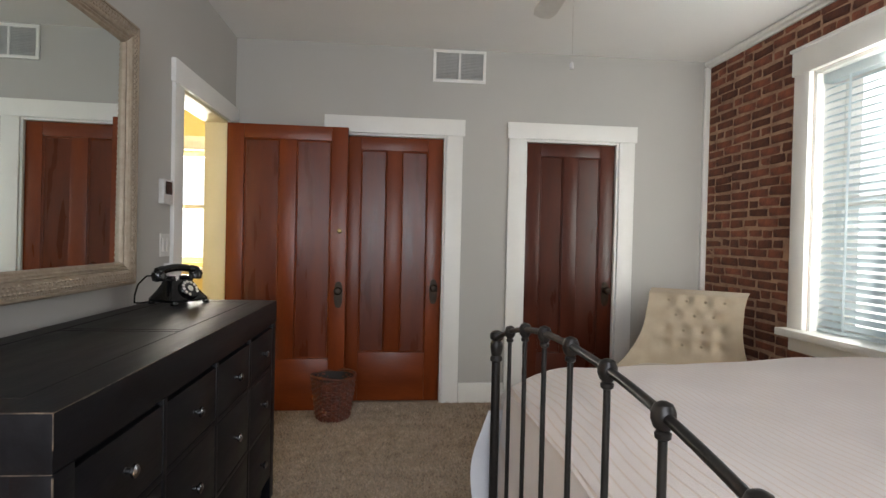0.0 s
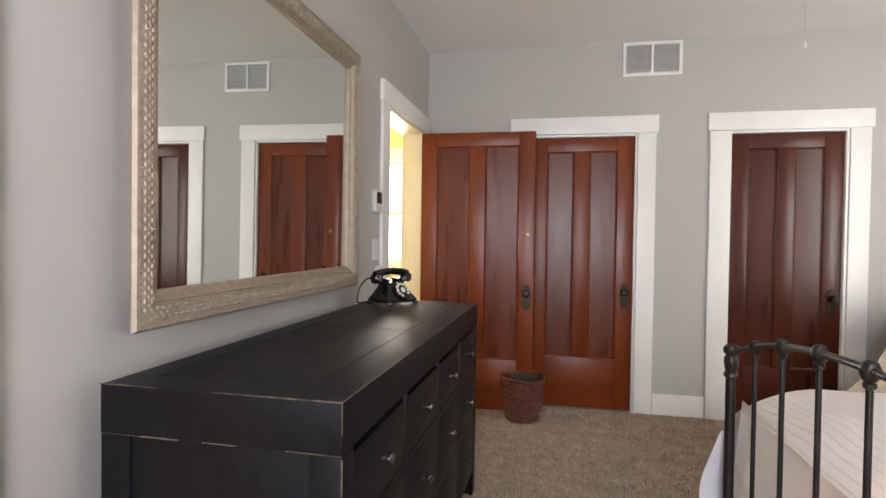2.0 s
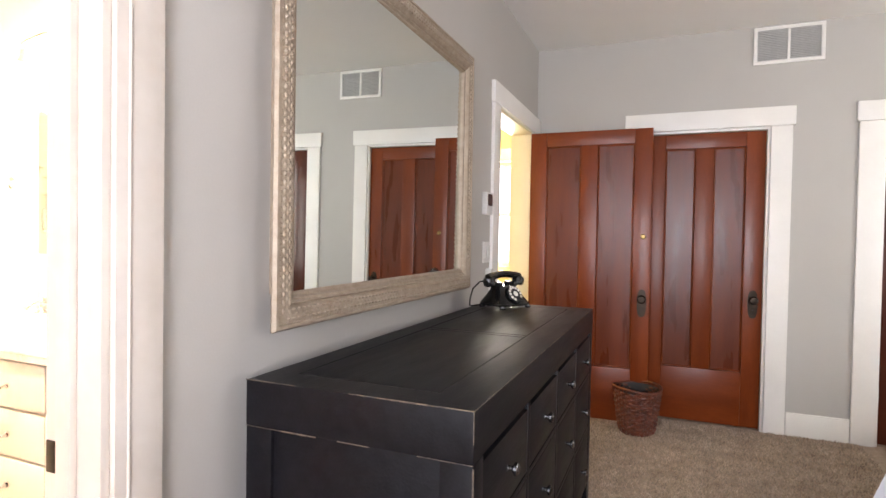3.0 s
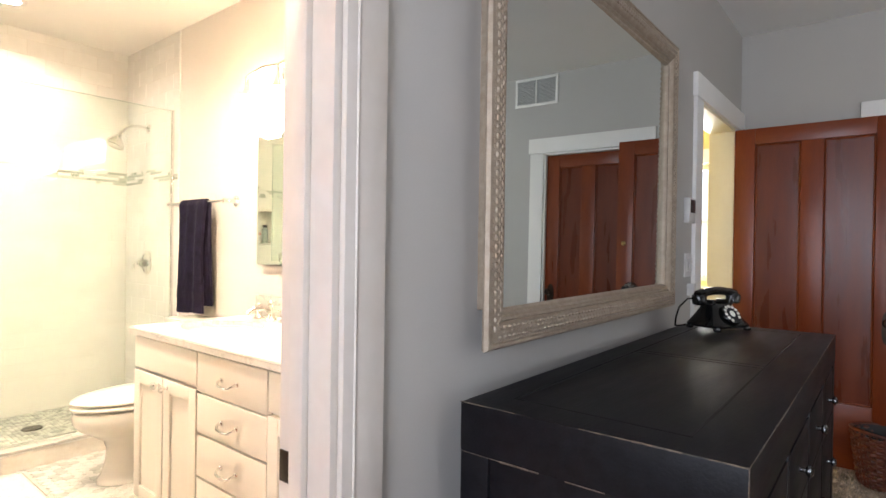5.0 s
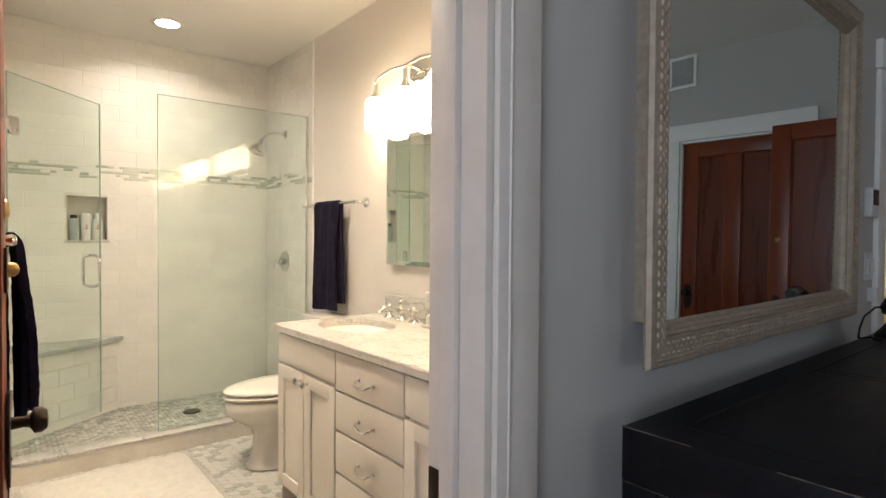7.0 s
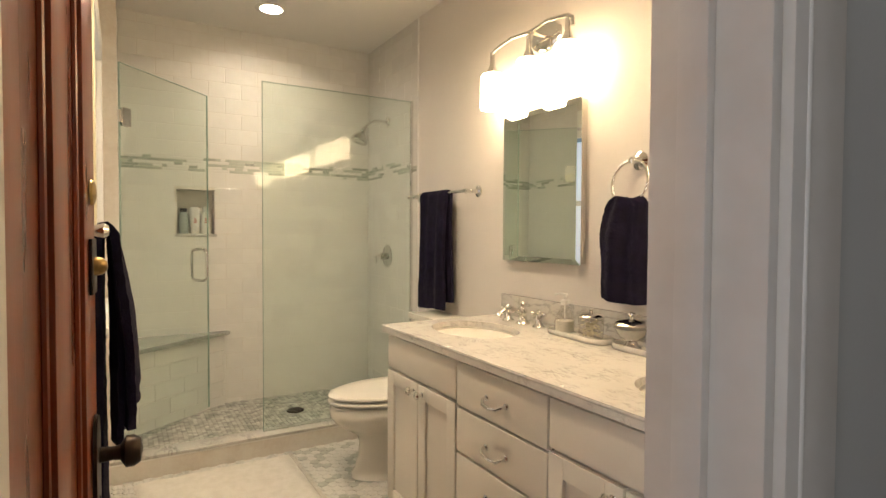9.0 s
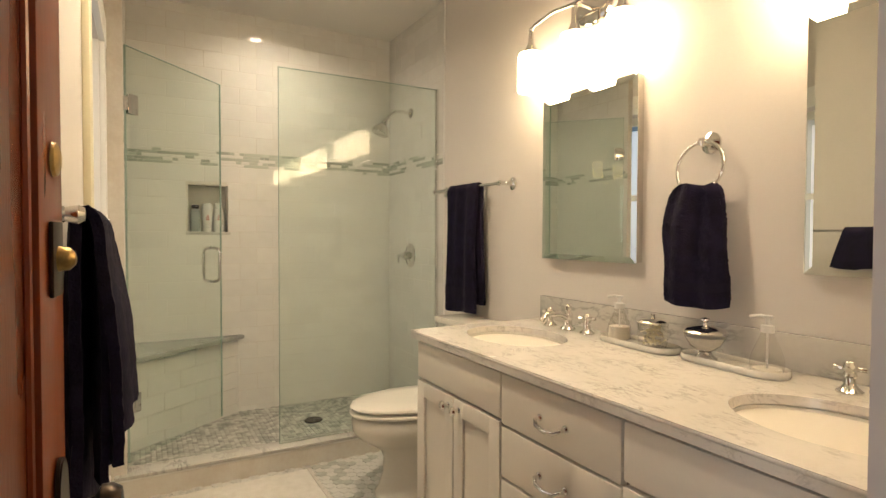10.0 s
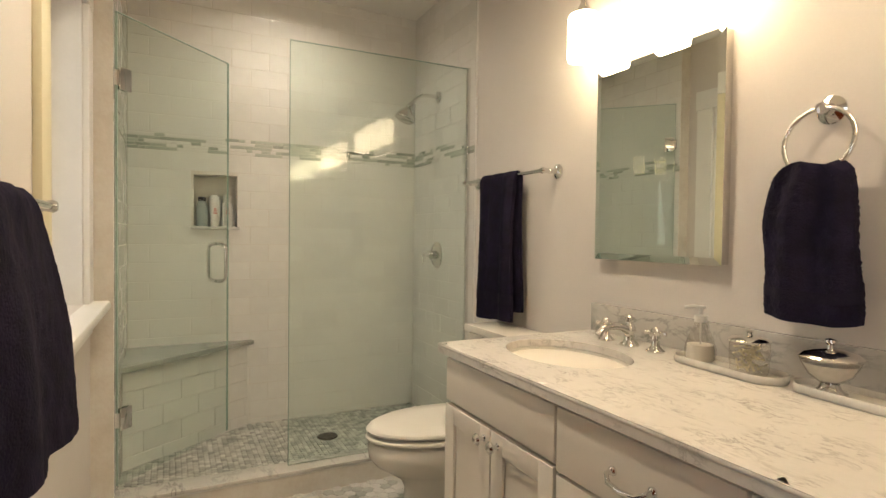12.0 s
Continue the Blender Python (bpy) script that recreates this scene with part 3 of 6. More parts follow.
# ---- brick wall and its window ----
WIN = (2.56, 3.61, 0.75, 2.30)
lone("wall_east", wall_mesh("x", EX + 0.006, EX + 0.32, SY - 0.2, FY + 0.14, 0, CZ, [WIN, (-0.4, 0.6, 0.75, 2.30)]), M_MORTAR, "mortar bed of an exposed old brick wall", "wall", kind="structure")
lone("corner_trim", solid(EX - 0.035, EX + 0.006, FY - 0.03, FY, 0, CZ - 0.05, 0.003), M_TRIM, "white painted corner strip", "trim", kind="structure")
cm = bmesh.new()
tube([(EX - 0.015, SY, CZ - 0.018), (EX - 0.015, FY - 0.001, CZ - 0.018)], 0.02, 8, cm)
box(cm, EX - 0.012, EX + 0.006, SY, FY - 0.001, CZ - 0.06, CZ - 0.001, 0.003)
lone("crown_trim", cm, M_TRIM, "narrow white painted ceiling moulding", "trim", kind="structure")


def window_unit(name, y0, y1, z0, z1, label):
    ob = thing(name, label, "window", kind="structure")
    for a, b in ((y0 - 0.125, y0 - 0.002), (y1 + 0.002, y1 + 0.125)):
        part("casing_leg", solid(EX - 0.028, EX + 0.006, a, b, z0 + 0.006, z1, 0.003), M_TRIM, ob)
    part("casing_head", solid(EX - 0.034, EX + 0.006, y0 - 0.14, y1 + 0.14, z1 + 0.001, z1 + 0.145, 0.003), M_TRIM, ob)
    part("head_cap", solid(EX - 0.046, EX + 0.006, y0 - 0.15, y1 + 0.15, z1 + 0.146, z1 + 0.165, 0.004), M_TRIM, ob)
    part("window_sill", solid(EX - 0.085, EX + 0.26, y0 - 0.16, y1 + 0.16, z0 - 0.042, z0 + 0.005, 0.008), M_TRIM, ob)
    part("apron", solid(EX - 0.02, EX + 0.006, y0 - 0.12, y1 + 0.12, z0 - 0.13, z0 - 0.043, 0.003), M_TRIM, ob)
    for a, b in ((y0, y0 + 0.02), (y1 - 0.02, y1)):
        part("reveal", solid(EX + 0.007, EX + 0.30, a, b, z0 + 0.006, z1), M_TRIM, ob)
    part("reveal", solid(EX + 0.007, EX + 0.30, y0 + 0.02, y1 - 0.02, z1 - 0.02, z1), M_TRIM, ob)
    zm = (z0 + z1) / 2
    for sx, za, zb in ((EX + 0.15, z0, zm + 0.02), (EX + 0.19, zm - 0.02, z1 - 0.02)):
        fr = bmesh.new()
        for a, b, c, d in ((y0 + 0.02, y0 + 0.065, za, zb), (y1 - 0.065, y1 - 0.02, za, zb), (y0 + 0.065, y1 - 0.065, za, za + 0.05), (y0 + 0.065, y1 - 0.065, zb - 0.04, zb)):
            box(fr, sx, sx + 0.035, a, b, c, d)
        sash = part("window_frame", fr, M_TRIM, ob, "white painted sash")
        pane = part("pane", solid(sx + 0.014, sx + 0.019, y0 + 0.064, y1 - 0.064, za + 0.049, zb - 0.039), M_PANE, sash, "clear glass")
        pane.visible_shadow = False
    return ob


window_unit("window_1", *WIN, "white painted sash window in a brick wall, bright daylight behind")
# unseen window, added as an opening for the extra lamp
window_unit("window_unseen", -0.4, 0.6, 0.75, 2.30, "unseen white sash window added to the brick wall for its light")
bl = thing("window_blind", "lowered white slatted blind in a window opening", "blind", (EX + 0.07, (WIN[0] + WIN[1]) / 2, WIN[2]))
bw = (WIN[1] - WIN[0]) / 2 - 0.03
part("headrail", solid(-0.03, 0.03, -bw, bw, 1.47, 1.525, 0.004), M_SLAT, bl)
part("bottom_rail", solid(-0.024, 0.024, -bw, bw, 0.015, 0.03, 0.004), M_SLAT, bl)
slat = mesh_of("slat", solid(-0.024, 0.024, -bw, bw, -0.0012, 0.0012), M_SLAT)
for i in range(34):
    sharing("slat", slat, bl, (0, 0, 0.06 + i * 0.0418), Matrix.Rotation(radians(-30), 4, "Y"))
for yy in (-bw * 0.62, 0, bw * 0.62):
    part("ladder_tape", solid(-0.026, -0.0245, yy - 0.008, yy + 0.008, 0.03, 1.47), M_SLAT, bl)
lone("backdrop_east", solid(9, 9.05, -8, 14, -0.3, 9), M_OUT, "pale bright neighbouring wall and sky", "backdrop", kind="structure")

# hall window and the light in the hall
hw = thing("window_hall", "white painted hall window full of daylight", "window", kind="structure")
for args in ((-2.02, -1.9, 5.575, 5.6, 0.96, 2.0), (-0.99, -0.87, 5.575, 5.6, 0.96, 2.0), (-2.04, -0.85, 5.57, 5.6, 2.001, 2.12), (-2.05, -0.84, 5.53, 5.6, 0.92, 0.959)):
    part("casing_board", solid(*args, 0.003), M_TRIM, hw)
for args in ((-1.9, -1.86, 5.66, 5.70, 1.0, 2.0), (-1.03, -0.99, 5.66, 5.70, 1.0, 2.0), (-1.86, -1.03, 5.66, 5.70, 1.0, 1.05), (-1.86, -1.03, 5.66, 5.70, 1.95, 2.0), (-1.86, -1.03, 5.66, 5.70, 1.48, 1.52)):
    part("window_frame", solid(*args), M_TRIM, hw)
lone("backdrop_north", solid(-8, 6, 12, 12.05, -0.3, 8), M_OUT, "pale bright outdoors", "backdrop", kind="structure")
hl = thing("hall_lamp", "lit round frosted globe lamp on the hall ceiling", "ceiling lamp", (-1.03, 4.9, BC))
part("rose", lathe([(0, -0.001), (0.07, -0.001), (0.06, -0.03), (0.03, -0.06), (0.028, -0.16), (0.05, -0.18), (0, -0.18)]), M_BRASS, hl)
part("globe", lathe([(0.05, -0.18), (0.09, -0.22), (0.105, -0.28), (0.085, -0.34), (0.04, -0.375), (0, -0.38)]), M_GLOBE, hl, "lit frosted globe")

# ---- bedroom things ----
DRX0, DRX1, DRY0, DRY1, DRZ = -0.515, 0.03, 1.49, 3.225, 0.94
dw, dl = DRX1 - DRX0, DRY1 - DRY0
dr = thing("dresser", "long black-painted wooden dresser with worn edges, twelve drawers", "dresser", (DRX0, DRY0, 0))
part("body", solid(0.008, dw - 0.022, 0.012, dl - 0.012, 0.09, 0.835, 0.003), M_BLACKWOOD, dr)
part("top", solid(0, dw, 0, dl, 0.836, DRZ, 0.004), M_BLACKWOOD, dr)
for a, b in ((0.0, 0.07), (dw - 0.07, dw - 0.002)):
    for c, d in ((0.002, 0.07), (dl - 0.07, dl - 0.002)):
        part("leg", solid(a, b, c, d, 0, 0.834, 0.003), M_BLACKWOOD, dr)
part("plinth", solid(0.03, dw - 0.04, 0.05, dl - 0.05, 0.03, 0.10), M_BLACKWOOD, dr)
# scored lines of the top, a hair above it
bm = bmesh.new()
for x0, x1, y0, y1 in ((0.075, 0.08, 0.09, dl - 0.09), (dw - 0.11, dw - 0.105, 0.09, dl - 0.09), (0.08, dw - 0.11, 0.09, 0.095), (0.08, dw - 0.11, dl - 0.095, dl - 0.09),
                       (0.08, dw - 0.11, dl * 0.47, dl * 0.47 + 0.005), (0.08, dw - 0.11, dl * 0.47 + 0.035, dl * 0.47 + 0.04)):
    box(bm, x0, x1, y0, y1, DRZ - 0.003, DRZ + 0.0006)
part("score_line", bm, M_SCORE, dr)
# rubbed edges: broken thin strips where the paint has worn off
rng = random.Random(4)
for (p, q) in (((dw, 0, DRZ), (dw, 0, 0.836)), ((0, 0, DRZ), (dw, 0, DRZ)), ((dw, 0, DRZ), (dw, dl, DRZ)), ((0, 0, 0.836), (dw, 0, 0.836)), ((dw, 0, 0.83), (dw, 0, 0.1))):
    p, q, bm, t = Vector(p), Vector(q), bmesh.new(), 0.0
    n_len = (q - p).length
    while t < n_len - 0.01:
        ln = rng.uniform(0.01, 0.12)
        if rng.random() < 0.78:
            a, b = p.lerp(q, t / n_len), p.lerp(q, min(1, (t + ln) / n_len))
            tube([a, b], rng.uniform(0.0007, 0.0019), 6, bm)
        t += ln
    part("worn_edge", bm, M_WORN, dr, "bare wood showing through rubbed paint", kind="stuff")
cols = [0.055 + (dl - 0.11) / 4 * i for i in range(5)]
for c in range(4):
    for z0, z1 in ((0.645, 0.825), (0.395, 0.635), (0.115, 0.385)):
        y0, y1 = cols[c] + 0.0135, cols[c + 1] - 0.0135
        dwr = part("drawer", solid(dw - 0.024, dw - 0.0035, y0, y1, z0 + 0.0065, z1 - 0.0065, 0.002), M_BLACKWOOD, dr)
        part("knob", lathe([(0.012, 0), (0.006, 0.003), (0.006, 0.014), (0.015, 0.020), (0.015, 0.026), (0.008, 0.031), (0, 0.032)], (dw - 0.006, (y0 + y1) / 2, (z0 + z1) / 2), R90Y, 18), M_PEWTER, dwr, "small dark metal knob")
# frame members between the drawers
for yy in cols[1:-1]:
    part("stile", solid(dw - 0.022, dw - 0.002, yy - 0.012, yy + 0.012, 0.1, 0.834, 0.002), M_BLACKWOOD, dr)
for zz in (0.39, 0.64):
    part("rail", solid(dw - 0.022, dw - 0.003, 0.072, dl - 0.072, zz - 0.009, zz + 0.009, 0.002), M_BLACKWOOD, dr)
part("side_rail", solid(0.07, dw - 0.07, 0.004, 0.012, 0.10, 0.16), M_BLACKWOOD, dr)

# wall mirror in a wide ornamented frame
MY0, MY1, MZ0, MZ1, MFW = 1.587, 3.006, 1.027, 2.127, 0.098
mir = thing("wall_mirror", "large wall mirror in a champagne-silver ornamented frame", "mirror", (WX + 0.033, 0, 0))
bm = solid(0.016, 0.032, MY0 + MFW - 0.008, MY1 - MFW + 0.008, MZ0 + MFW - 0.008, MZ1 - MFW + 0.008)
mid = Matrix.Translation((0.024, (MY0 + MY1) / 2, (MZ0 + MZ1) / 2))
bmesh.ops.transform(bm, matrix=mid @ Matrix.Rotation(radians(0.5), 4, "Z") @ Matrix.Rotation(radians(0.28), 4, "Y") @ mid.inverted(), verts=bm.verts)
part("mirror_glass", bm, M_MIRROR, mir, "clear silvered glass")


def frame_ring(profile, nm, lab=""):
    """Sweep a profile (inset from the outer edge, height off the wall) round the rectangle with mitred corners."""
    bm = bmesh.new()
    rings = []
    for ins, h in profile:
        rings.append([bm.verts.new((h, y, z)) for y, z in ((MY0 + ins, MZ0 + ins), (MY1 - ins, MZ0 + ins), (MY1 - ins, MZ1 - ins), (MY0 + ins, MZ1 - ins))])
    for a, b in zip(rings, rings[1:]):
        for i in range(4):
            bm.faces.new((a[i], a[(i + 1) % 4], b[(i + 1) % 4], b[i]))
    return part(nm, bm, M_FRAME, mir, lab)


frame_ring([(0.085, -0.033), (0.085, 0.0), (0.05, 0.030), (0.003, 0.040), (0, 0.047), (0.006, 0.056), (0.014, 0.058), (0.018, 0.052)], "outer_moulding")
ornament = frame_ring([(0.018, 0.052), (0.024, 0.056), (0.040, 0.061), (0.056, 0.056), (0.064, 0.048)], "ornament_band")
frame_ring([(0.064, 0.048), (0.068, 0.052), (0.073, 0.046), (0.078, 0.048), (0.083, 0.040), (0.090, 0.040), (0.096, 0.034), (0.098, 0.020)], "inner_moulding")
# raised scrolls and beads along the band
bm = bmesh.new()
bead = bmesh.new()


def bump_at(b, y, z, ry, rz, h, base):
    lathe([(1.0, 0), (0.8, 0.6), (0.35, 0.95), (0, 1.0)], (0, 0, 0), Matrix.Translation((base, y, z)) @ Matrix.Diagonal((h, ry, rz, 1)) @ R90Y, 8, bm=b)


for side in range(4):
    L0, L1 = (MY0, MY1) if side % 2 == 0 else (MZ0, MZ1)
    n = int((L1 - L0 - 0.08) / 0.021)
    for i in range(n):
        s = L0 + 0.04 + (i + 0.5) * (L1 - L0 - 0.08) / n
        for ins, off in ((0.030, 0.0), (0.041, 0.0105), (0.052, 0.0)):
            y, z = {0: (s + off, MZ0 + ins), 2: (s + off, MZ1 - ins), 1: (MY1 - ins, s + off), 3: (MY0 + ins, s + off)}[side]
            bump_at(bm, y, z, 0.0085 if side % 2 == 0 else 0.0055, 0.0055 if side % 2 == 0 else 0.0085, 0.005, 0.0575)
    nb = int((L1 - L0 - 0.05) / 0.013)
    for i in range(nb):
        s = L0 + 0.025 + (i + 0.5) * (L1 - L0 - 0.05) / nb
        y, z = {0: (s, MZ0 + 0.020), 2: (s, MZ1 - 0.020), 1: (MY1 - 0.020, s), 3: (MY0 + 0.020, s)}[side]
        bump_at(bead, y, z, 0.0045, 0.0045, 0.005, 0.051)
part("scroll_relief", bm, M_FRAME, ornament, kind="stuff")
part("beading", bead, M_FRAME, ornament, kind="stuff")

# thermostat, switch, plug-in
th = thing("thermostat", "white wall thermostat with a dark display", "thermostat", (WX, 3.475, 1.40))
part("body", solid(0, 0.03, -0.055, 0.055, 0, 0.125, 0.006), M_PLASTIC, th)
part("display", solid(0.0285, 0.032, -0.04, 0.04, 0.05, 0.115, 0.001), M_SCREEN, th, "dark glossy display")
sw = thing("light_switch", "white double rocker switch plate", "switch", (WX, 3.50, 1.13))
part("plate", solid(0, 0.007, -0.058, 0.058, 0, 0.118, 0.003), M_PLASTIC, sw)
for yy in (-0.024, 0.024):
    part("rocker", solid(0.006, 0.013, yy - 0.016, yy + 0.016, 0.026, 0.092, 0.003), M_PLASTIC, sw)
nl = thing("wall_plug", "small white plug-in device under the switch", "plug", (WX, 3.52, 1.035))
part("body", solid(0, 0.035, -0.022, 0.022, 0, 0.06, 0.005), M_PLASTIC, nl)

# rotary telephone
ph = thing("rotary_telephone", "black bakelite rotary telephone with a cream dial, on the dresser", "telephone", (-0.36, 3.06, DRZ + 0.001), 62)
prof = [(0.105, 0.085, 0.012), (0.108, 0.088, 0.022), (0.098, 0.078, 0.035), (0.078, 0.06, 0.060), (0.062, 0.045, 0.085), (0.058, 0.036, 0.105)]
bm = bmesh.new()
rings = []
for hw_, hd, z in prof:
    off = 0.012 * (z / 0.1)
    rings.append([bm.verts.new((math.copysign(abs(math.cos(a)) ** 0.45, math.cos(a)) * hw_, off + math.copysign(abs(math.sin(a)) ** 0.45, math.sin(a)) * hd, z))
                  for a in [k * math.tau / 32 for k in range(32)]])
for a, b in zip(rings, rings[1:]):
    for i in range(32):
        bm.faces.new((a[i], a[(i + 1) % 32], b[(i + 1) % 32], b[i]))
bm.faces.new(rings[0][::-1])
bm.faces.new(rings[-1])
part("body", bm, M_BAKELITE, ph)
for sx in (-1, 1):
    for sy in (-1, 1):
        part("foot", lathe([(0, 0), (0.013, 0), (0.015, 0.006), (0.013, 0.014), (0, 0.014)], (sx * 0.085, sy * 0.068, 0)), M_BAKELITE, ph)
    part("cradle", solid(sx * 0.048 - 0.012, sx * 0.048 + 0.012, -0.022, 0.046, 0.100, 0.122, 0.005), M_BAKELITE, ph)
tilt = Matrix.Translation((0, -0.062, 0.066)) @ Matrix.Rotation(radians(56), 4, "X")
part("dial", lathe([(0, 0.007), (0.015, 0.007), (0.042, 0.005), (0.045, 0)], (0, 0, 0), tilt, 32), M_BAKELITE, ph, "black dial plate")
for k in range(10):
    a = radians(-30 + k * 30)
    part("dial_number", lathe([(0, 0.0025), (0.0065, 0.0022), (0.0072, 0)], (0, 0, 0), tilt @ Matrix.Translation((0.033 * math.cos(a), 0.033 * math.sin(a), 0.0055)), 14), M_DIAL, ph, "cream finger hole")
part("dial_card", lathe([(0, 0.0015), (0.013, 0.0012), (0.014, 0)], (0, 0, 0), tilt @ Matrix.Translation((0, 0, 0.0068)), 20), M_DIAL, ph, "cream number card")
pts = [(-0.105 + 0.21 * k / 14, 0.012, 0.140 + 0.017 * math.sin(math.pi * k / 14)) for k in range(15)]
hs = part("handset", tube(pts, [0.017 if 2 < k < 12 else 0.020 for k in range(15)], 14), M_BAKELITE, ph, "black handset in its cradle")
for sx in (-1, 1):
    part("ear_cup", lathe([(0, 0.012), (0.024, 0.010), (0.030, -0.002), (0.028, -0.026), (0.02, -0.032), (0, -0.032)], (sx * 0.100, 0.010, 0.134), Matrix.Rotation(radians(sx * 12), 4, "Y"), 20), M_BAKELITE, hs)
cord = [(-0.10, 0.02, 0.125), (-0.14, 0.03, 0.125), (-0.165, 0.05, 0.09), (-0.172, 0.06, 0.045), (-0.165, 0.07, 0.012), (-0.13, 0.09, 0.006), (-0.06, 0.10, 0.006), (0, 0.09, 0.016)]
part("cord", tube(cord, 0.0035, 8), M_BAKELITE, ph, "black cord")

# wicker basket
bk = thing("wastebasket", "dark red-brown woven wicker wastebasket", "basket", (0.185, 4.37, 0))
n_st, H = 30, 0.305


def basket_r(z):
    return 0.105 + 0.042 * z / H


part("lining", lathe([(0, 0.006), (0.09, 0.006), (0.138, H - 0.01)], n=30), M_DARK, bk)
part("base", lathe([(0, 0), (0.104, 0), (0.106, 0.012), (0, 0.012)], n=30), M_WICKER, bk)
for k in range(16):
    z = 0.014 + (k + 0.5) * (H - 0.032) / 16
    pts = []
    for a in range(60):
        t = a * math.tau / 60
        r = basket_r(z) + 0.0055 * math.sin(t * n_st / 2 + (k % 2) * math.pi) + 0.004 * math.cos(4 * t)
        pts.append((r * math.cos(t), r * math.sin(t), z + 0.003 * math.sin(t * 2 + k)))
    part("woven_strand", tube(pts, 0.0062, 6, closed=True, sy=1.5), M_WICKER, bk)
for k in range(n_st):
    t = (k + 0.5) * math.tau / n_st
    foot_r, top_r = basket_r(0.01) + 0.003 * math.cos(4 * t), basket_r(H - 0.01) + 0.004 * math.cos(4 * t)
    part("stake", tube([(foot_r * math.cos(t), foot_r * math.sin(t), 0.006), (top_r * math.cos(t), top_r * math.sin(t), H - 0.006)], 0.0048, 6), M_WICKER, bk)
part("rim", tube([((basket_r(H) + 0.002) * math.cos(a * math.tau / 40), (basket_r(H) + 0.002) * math.sin(a * math.tau / 40), H - 0.004 + 0.008 * math.sin(a * math.tau / 20)) for a in range(40)], 0.0095, 8, closed=True), M_WICKER, bk)

# bed with an iron footboard
FX = 0.91
bed = thing("bed", "black cast-iron bed frame with an arched spindle footboard", "bed", (FX, 1.45, 0))


def arch(y):
    return 1.058 - 0.115 * (abs(y) / 0.75) ** 2.2


for s in (-1, 1):
    post = part("foot_post", lathe([(0, 0), (0.0135, 0), (0.0135, 0.9), (0, 0.9)], (0, s * 0.755, 0), n=20), M_IRON, bed)
    part("finial", lathe([(0.0135, 0.872), (0.019, 0.877), (0.019, 0.886), (0.0145, 0.892), (0.017, 0.90), (0.0195, 0.915), (0.019, 0.93), (0.0145, 0.938), (0.0205, 0.944), (0.022, 0.954), (0.018, 0.964), (0.008, 0.969), (0, 0.970)], (0, s * 0.755, 0), n=24), M_IRON, post, "cast knuckle")
part("top_rail", tube([(0, -0.755 + 1.51 * k / 40, arch(-0.755 + 1.51 * k / 40)) for k in range(41)], 0.0068, 14), M_IRON, bed)
part("bottom_rail", tube([(0, -0.755, 0.30), (0, 0.755, 0.30)], 0.0125, 12), M_IRON, bed)
for k in range(-4, 4):
    y = 0.042 + k * 0.173
    top = arch(y)
    part("spindle", tube([(0, y, 0.30), (0, y, top - 0.01)], 0.0056, 12), M_IRON, bed)
    part("knuckle", lathe([(0.0056, -0.030), (0.0095, -0.027), (0.010, -0.021), (0.0075, -0.018), (0.0115, -0.014), (0.0148, -0.005), (0.0148, 0.004), (0.011, 0.013), (0.004, 0.0165), (0, 0.017)], (0, y, top), n=20), M_IRON, bed, "cast ball knuckle")
for s in (-1, 1):
    part("side_rail", solid(0, 2.05, s * 0.735 - 0.012, s * 0.735 + 0.012, 0.29, 0.34, 0.003), M_IRON, bed)
    part("head_post", tube([(2.06, s * 0.755, 0), (2.06, s * 0.755, 1.3)], 0.02, 16), M_IRON, bed)
part("head_rail", tube([(2.06, -0.755, 1.25), (2.06, 0.755, 1.25)], 0.0125, 12), M_IRON, bed)
lone("mattress", solid(0.95, 2.93, 0.73, 2.17, 0.34, 0.72, 0.05), M_COTTON, "white mattress on an iron bed", "mattress")


def cover(u, v):
    """Coverlet: v runs across the bed from one hem over the top to the other, u from foot to head."""
    x = 0.945 + u * 1.995
    s = (v - 0.5) * 2
    a = abs(s)
    half, drop = 0.80, 0.46
    n1 = noise.noise(Vector((x * 2.2, s * 3.1, 0.3)))
    n2 = noise.noise(Vector((x * 5.5, s * 9.0, 4.3)))
    top = 0.872 + 0.045 * u + 0.018 * n1 + 0.006 * n2 - 0.085 * max(0, 1 - u * 9) ** 2
    if a < 0.62:
        y = a / 0.62 * (half - 0.06)
        z = top - 0.015 * (a / 0.62) ** 4
    else:
        t = (a - 0.62) / 0.38
        ang = min(1.0, t * 2.6) * math.pi / 2
        y = half - 0.06 + 0.10 * math.sin(ang) + 0.055 * math.sin(t * math.pi) + 0.035 * n2 * t + 0.03 * math.sin(x * 9) * t
        z = top - 0.015 - 0.10 * (1 - math.cos(ang)) - max(0, t - 0.38) * drop / 0.62
    return Vector((x, 1.45 + math.copysign(y, s), z + (0.06 * n1 if a > 0.97 else 0)))


cv = lone("coverlet", grid(90, 110, cover), M_COVER, "white ribbed cotton coverlet spread over the bed", "coverlet")


def foot_drop(u, v):
    """The coverlet's fall between the mattress and the footboard."""
    y = 0.66 + u * 1.58
    n1 = noise.noise(Vector((y * 6, v * 3, 7.7)))
    fold = 0.012 * math.sin(y * 16 + 2 * n1)
    z = 0.80 - v * 0.52 + 0.012 * noise.noise(Vector((y * 2.2, 1, 1)))
    return Vector((0.952 - 0.012 * math.sin(v * math.pi) + fold * v - 0.008 * v, y, z))


part("foot_fall", grid(70, 24, foot_drop), M_COVER, cv)


